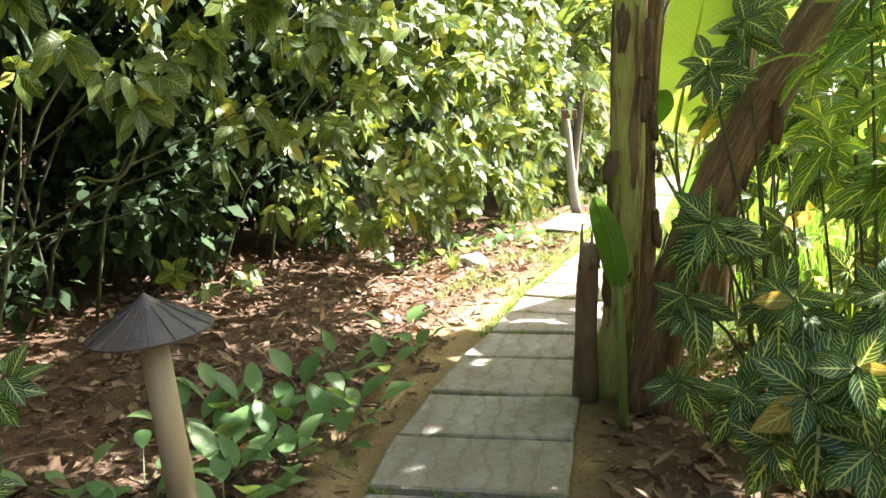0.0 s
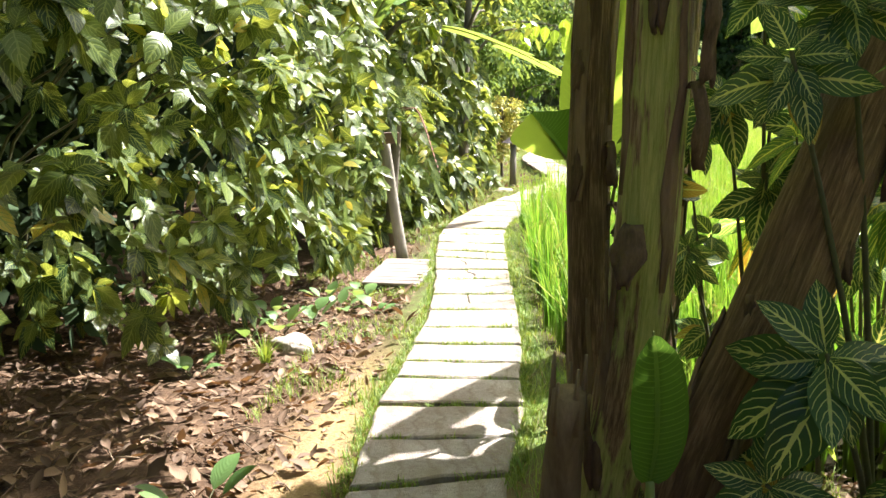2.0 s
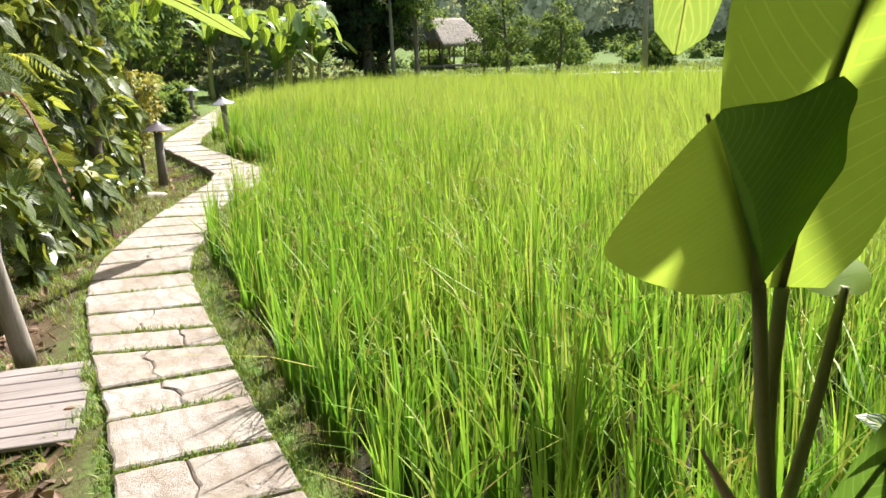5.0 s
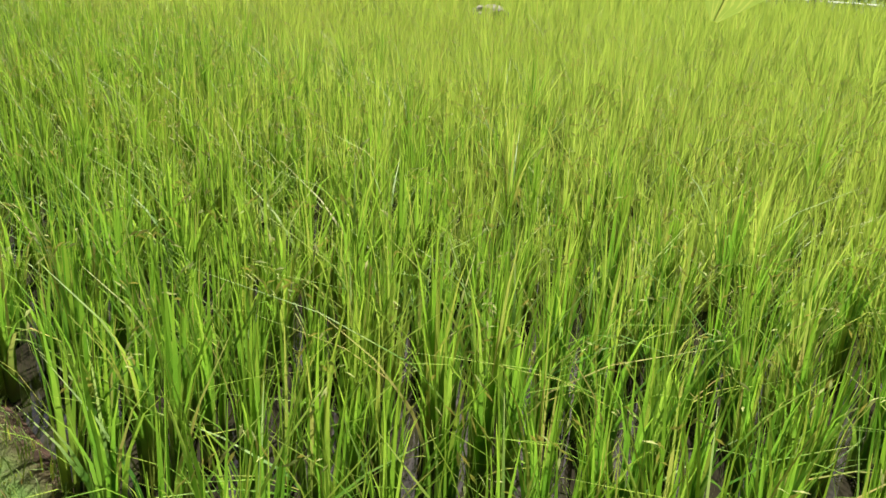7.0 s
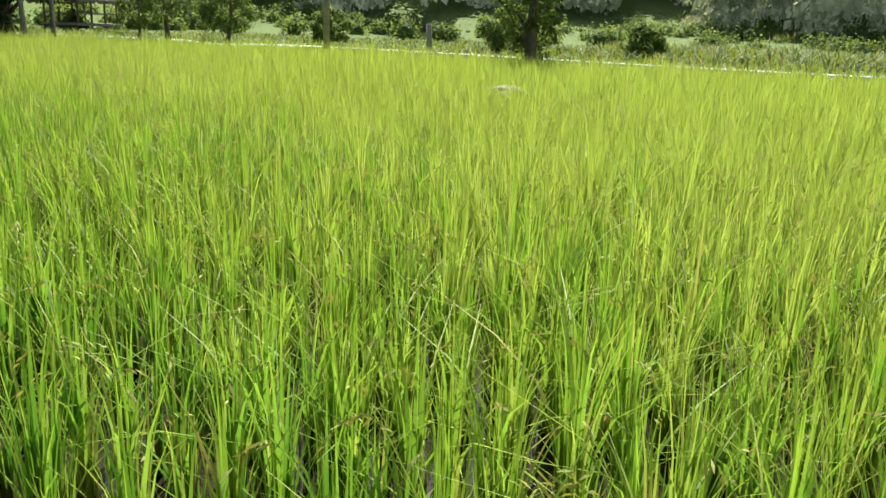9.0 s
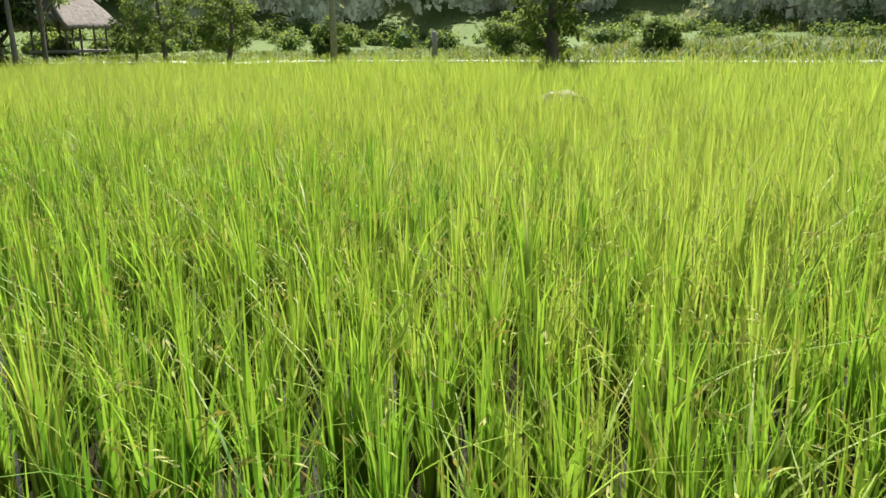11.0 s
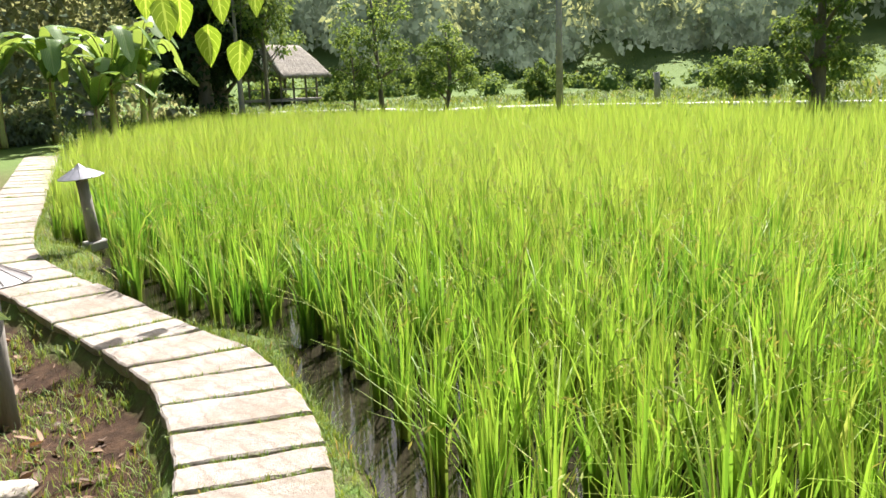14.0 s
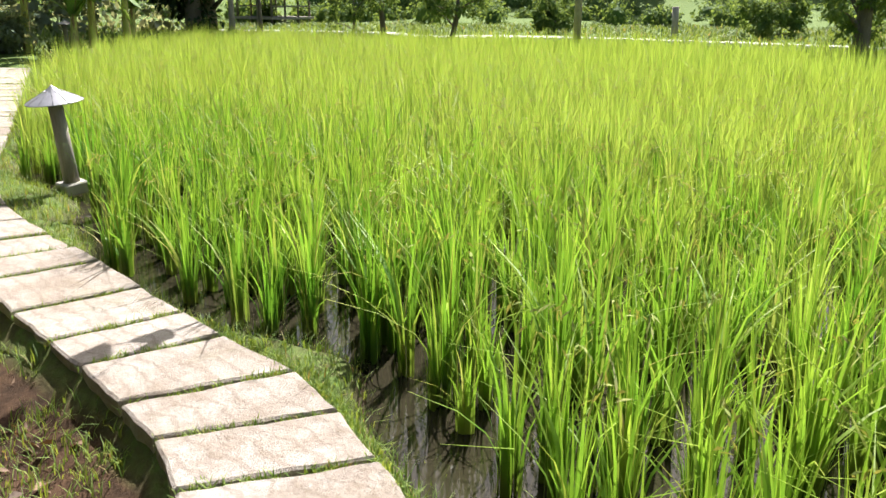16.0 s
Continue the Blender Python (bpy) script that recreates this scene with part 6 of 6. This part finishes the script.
for k, keys in enumerate(([(0.1, 8.4, 1.7), (0.9, 8.3, 2.15), (1.9, 8.9, 1.95), (2.75, 9.55, 1.62)], [(0.1, 8.4, 1.7), (0.6, 7.8, 2.5), (1.1, 7.2, 2.7), (1.6, 6.6, 2.6)], [(0.1, 8.4, 1.7), (0.5, 9.2, 2.4), (1.0, 10.2, 2.6), (1.6, 11.2, 2.3)])):
    banana_leaf("leaf", arching, None, [tuple(np.array(p) - np.array((0.1, 8.4, -0.05))) for p in keys], 0.15, M["banana_far"], 0.2, 0.3, normal=(0, 0, 1), seg=16, tears=4, seed=900 + k, rib_r=0.014)
banana_group("banana_plant", 2.4, 19.2, 0.0, 1.7, 8, "banana plant behind the bend of the path", 321, 1.1, 0.24)


def hut():
    """Open stilt hut with a thatched roof, far behind the paddy."""
    x, y = 27.2, 46.9
    z = float(ground_height(x, y)) - 0.1
    house = thing("stilt_hut", x, y, z, "open wooden stilt hut with a grey thatched roof", "hut")
    house.rotation_euler = (0, 0, radians(12))
    house.scale = (0.84, 0.86, 1.0)
    floor_z, eave_z, ridge_z = 0.42, 1.75, 3.1
    part("platform", box(bmesh.new(), (3.6, 3.0, 0.12), pose(0, 0, floor_z), 0.01), M["old_wood"], house)
    for px in (-1.6, -0.5, 0.6, 1.6):
        for py in (-1.3, 1.3):
            tube("post", [(px, py, -0.3), (px, py, 1.9)], [0.07, 0.06], M["bark"], house, sides=8)
    for py in (-1.3, 1.3):
        part("rail", box(bmesh.new(), (3.3, 0.06, 0.06), pose(0, py, floor_z + 0.55), 0.004), M["old_wood"], house)
    roof = thing("roof", 0, 0, 0, "", "")
    for key in list(roof.keys()):
        del roof[key]
    roof.parent = house
    for side in (-1, 1):
        verts, faces = [], []
        rows, cols = 9, 25
        for i in range(rows):
            f = i / (rows - 1)
            for c in range(cols):
                u = c / (cols - 1) - 0.5
                yy = side * (0.05 + f * 1.95)
                zz = ridge_z - f * (ridge_z - eave_z + 0.25) + 0.05 * math.sin(c * 2.3 + i) * (0.3 + f)
                verts.append((u * (3.1 + 1.5 * f), yy, zz))
        for i in range(rows - 1):
            for c in range(cols - 1):
                o = i * cols + c
                faces.append((o, o + 1, o + cols + 1, o + cols))
        slope = link_mesh("thatch_slope", verts, faces, M["thatch"], roof)
        solid = slope.modifiers.new("thickness", "SOLIDIFY")
        solid.thickness = 0.14
    for side in (-1, 1):
        bm = bmesh.new()
        a = [bm.verts.new(p) for p in ((side * 1.55, -0.05, ridge_z - 0.05), (side * 2.2, -1.5, eave_z + 0.15), (side * 2.2, 1.5, eave_z + 0.15))]
        bm.faces.new(a)
        bmesh.ops.solidify(bm, geom=bm.faces[:], thickness=0.1)
        part("hip_end", bm, M["thatch"], roof)
    part("ridge_cap", box(bmesh.new(), (3.2, 0.3, 0.16), pose(0, 0, ridge_z + 0.02), 0.05), M["thatch"], roof)


hut()

pole = thing("utility_pole", 22.93, 25.72, 0.2, "tall plain grey concrete pole at the far bank", "pole")
tube("shaft", [(0, 0, -0.2), (0, 0, 3.0), (0, 0, 7.5)], [0.115, 0.1, 0.075], M["concrete"], pole, sides=14)
tube("cap", [(0, 0, 7.5), (0, 0, 7.54)], [0.085, 0.08], M["concrete"], pole, sides=14)
fence_post = thing("old_stump", 30.6, 26.9, 0.25, "old grey post in the far meadow", "post")
tube("shaft", [(0, 0, -0.2), (0.03, 0, 0.55), (0.0, 0.02, 1.1)], [0.13, 0.11, 0.13], M["old_wood"], fence_post, sides=10, wobble=0.2)


def far_track():
    """The pale kerbed track along the far bank."""
    keys = np.array([(19.0, 41.5), (22.6, 37.0), (25.2, 31.5), (27.0, 26.5), (27.8, 21.0), (29.0, 14.0), (31.5, 6.0), (34, -4.0)])
    mid = curve_points(keys, 60)
    way = unit(np.gradient(mid, axis=0))
    side = np.stack([way[:, 1], -way[:, 0]], axis=1)
    verts, faces = [], []
    for p, s in zip(mid, side):
        for off, lift in ((-0.55, -0.2), (-0.5, 0.045), (0.5, 0.045), (0.55, -0.2)):
            q = p + s * off
            verts.append((q[0], q[1], float(ground_height(q[0], q[1])) + lift))
    for i in range(59):
        for c in range(3):
            o = i * 4 + c
            faces.append((o, o + 1, o + 5, o + 4))
    tagged(link_mesh("road", verts, faces, M["stone_kerb"]), "pale concrete track along the far bank", "road", kind="structure")


far_track()


def far_meadow():
    local = np.random.default_rng(44)
    n = 26000
    x, y = local.uniform(10, 62, n), local.uniform(-14, 62, n)
    xy = np.stack([x, y], axis=1)
    far = (bank_distance(xy) < -0.15) & (np.maximum(x - 22, y - 31.5) > 0) & (np.hypot(x, y) < 66)
    track = curve_points(np.array([(19.0, 41.5), (22.6, 37.0), (25.2, 31.5), (27.0, 26.5), (27.8, 21.0), (29.0, 14.0), (31.5, 6.0), (34, -4.0)]), 60)
    d = np.min(np.hypot(x[:, None] - track[None, :, 0], y[:, None] - track[None, :, 1]), axis=1)
    far &= d > 0.75
    pts = xy[far]
    behind = np.clip((pts[:, 0] - 29) / 6, 0, 1) * np.clip((26 - pts[:, 1]) / 6, 0, 1)
    k = 3
    pts = np.repeat(pts, k, axis=0)
    tall = np.repeat(0.22 + 0.45 * behind + 0.15 * np.clip(value_noise(xy[far][:, 0], xy[far][:, 1], 0.5), 0, 1), k)
    m = len(pts)
    a = local.uniform(0, 6.28, m)
    pts = pts + local.normal(0, 0.12, (m, 2))
    P = np.stack([pts[:, 0], pts[:, 1], ground_height(pts[:, 0], pts[:, 1]) - 0.03], axis=1)
    D = np.stack([np.cos(a), np.sin(a), np.zeros(m)], axis=1)
    v, q, t = blade_arrays(P, D, tall * local.uniform(0.5, 1.4, m), local.uniform(0.026, 0.065, m), local.uniform(0.3, 1.0, m), 2)
    tagged(link_mesh("meadow_grass", v, q, M["meadow"], uvs=t), "rough sunlit grass on the far bank", "grass", kind="stuff")


far_meadow()


def woods(name, label, centres, radii, per, leaf, seed, material):
    v, q, t = clump_leaves(centres, radii, per, leaf, np.random.default_rng(seed), 2, 0.85, wide=0.34)
    tagged(link_mesh(name, v, q, material, uvs=t), label, "woods", kind="stuff")


def crowns(name, label, centres, radii, per, leaf, seed, material):
    """Close-standing tree crowns: lumpy shells of leaves with a looser fringe."""
    local = np.random.default_rng(seed)
    idx = np.repeat(np.arange(len(centres)), per)
    m = len(idx)
    d = unit(local.normal(0, 1, (m, 3)) + np.array([0, 0, 0.25]))
    lobe = 1 + 0.22 * np.sin(d[:, 0] * 5 + idx * 1.7) * np.cos(d[:, 2] * 6 + idx) + 0.14 * np.sin(d[:, 1] * 9 + idx * 0.6)
    reach = radii[idx] * lobe * np.clip(local.normal(0.9, 0.13, m), 0.4, 1.25)
    P = centres[idx] + d * reach[:, None] * np.array([1, 1, 1.15])
    D = unit(local.normal(0, 0.8, (m, 3)) + d * 0.3 + np.array([0, 0, -0.35]))
    N = unit(d + local.normal(0, 0.22, (m, 3)))
    L = leaf * local.uniform(0.6, 1.4, m)
    parts_ = [diamond_arrays(P, D, N, L, L * 0.4)]
    up, round_ = np.meshgrid(np.linspace(-1.5, 1.5, 8), np.linspace(0, 2 * np.pi, 13), indexing="ij")
    ball = np.stack([np.cos(up) * np.cos(round_), np.cos(up) * np.sin(round_), 1.15 * np.sin(up)], axis=-1).reshape(-1, 3)
    cell = (np.arange(7)[:, None] * 13 + np.arange(12)[None, :]).reshape(-1, 1) + np.array([0, 1, 14, 13])
    for k, (c, r) in enumerate(zip(centres, radii)):
        lump = 0.6 + 0.1 * np.sin(ball[:, 0] * 5 + k * 1.7) * np.cos(ball[:, 2] * 6 + k)
        parts_.append((c + ball * (r * lump)[:, None], cell, np.zeros((len(ball), 2))))
    v, q, t = joined(parts_)
    return tagged(link_mesh(name, v, q, material, uvs=t), label, "woods", kind="stuff")


def wood_ring():
    """Woods all round: a hillside over the paddy, garden trees behind the hedge."""
    local = np.random.default_rng(88)
    n = 460
    a = local.uniform(radians(-28), radians(86), n)
    f = np.sort(local.random(n) ** 0.8)
    r = 54 + 36 * f
    x, y = 3 + r * np.cos(a), 9 + r * np.sin(a)
    size = local.uniform(1.5, 3.4, n) * (0.75 + 0.5 * f)
    z = ground_height(x, y) + size * 0.55 + local.random(n) ** 1.4 * (2.5 + 9 * f)
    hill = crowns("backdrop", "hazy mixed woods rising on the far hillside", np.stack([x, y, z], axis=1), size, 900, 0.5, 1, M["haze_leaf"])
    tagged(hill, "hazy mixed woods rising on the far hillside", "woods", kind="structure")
    n = 260
    a = local.uniform(radians(-24), radians(84), n)
    r = local.uniform(46, 54, n)
    x, y = 3 + r * np.cos(a), 9 + r * np.sin(a)
    size = local.uniform(0.35, 0.9, n)
    crowns("rough_scrub", "rough green scrub at the foot of the woods", np.stack([x, y, ground_height(x, y) + size * 0.4], axis=1), size, 330, 0.17, 6, M["tree_leaf"])
    # dark leaves behind the hedge keep its gaps shaded
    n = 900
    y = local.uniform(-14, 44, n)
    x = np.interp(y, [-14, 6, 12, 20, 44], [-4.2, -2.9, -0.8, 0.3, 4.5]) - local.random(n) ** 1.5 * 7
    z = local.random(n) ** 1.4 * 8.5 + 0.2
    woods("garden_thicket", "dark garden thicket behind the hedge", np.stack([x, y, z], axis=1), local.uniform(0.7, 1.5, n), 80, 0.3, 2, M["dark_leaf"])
    # leaf clumps added in the hollow to darken the hedge from within
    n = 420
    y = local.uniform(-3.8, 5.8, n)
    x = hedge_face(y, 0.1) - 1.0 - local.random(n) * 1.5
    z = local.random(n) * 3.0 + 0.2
    woods("garden_thicket", "dark leaf mass added inside the hedge for its deep shade", np.stack([x, y, z], axis=1), local.uniform(0.3, 0.6, n), 130, 0.11, 5, M["dark_leaf"])
    # added out of view, to shut off the open sky behind the start
    n = 260
    x, y = local.uniform(-4, 24, n), local.uniform(-20, -9, n)
    z = local.random(n) * 7 + 0.3
    woods("garden_thicket", "unseen trees added to close the garden before the start of the path", np.stack([x, y, z], axis=1), local.uniform(1.0, 1.9, n), 110, 0.34, 3, M["dark_leaf"])
    n = 220
    x, y = local.uniform(3.5, 18, n), local.uniform(40, 50, n)
    z = local.random(n) * 9 + 0.3
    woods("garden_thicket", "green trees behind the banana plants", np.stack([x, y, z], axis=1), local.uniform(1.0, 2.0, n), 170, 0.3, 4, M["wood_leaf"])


wood_ring()
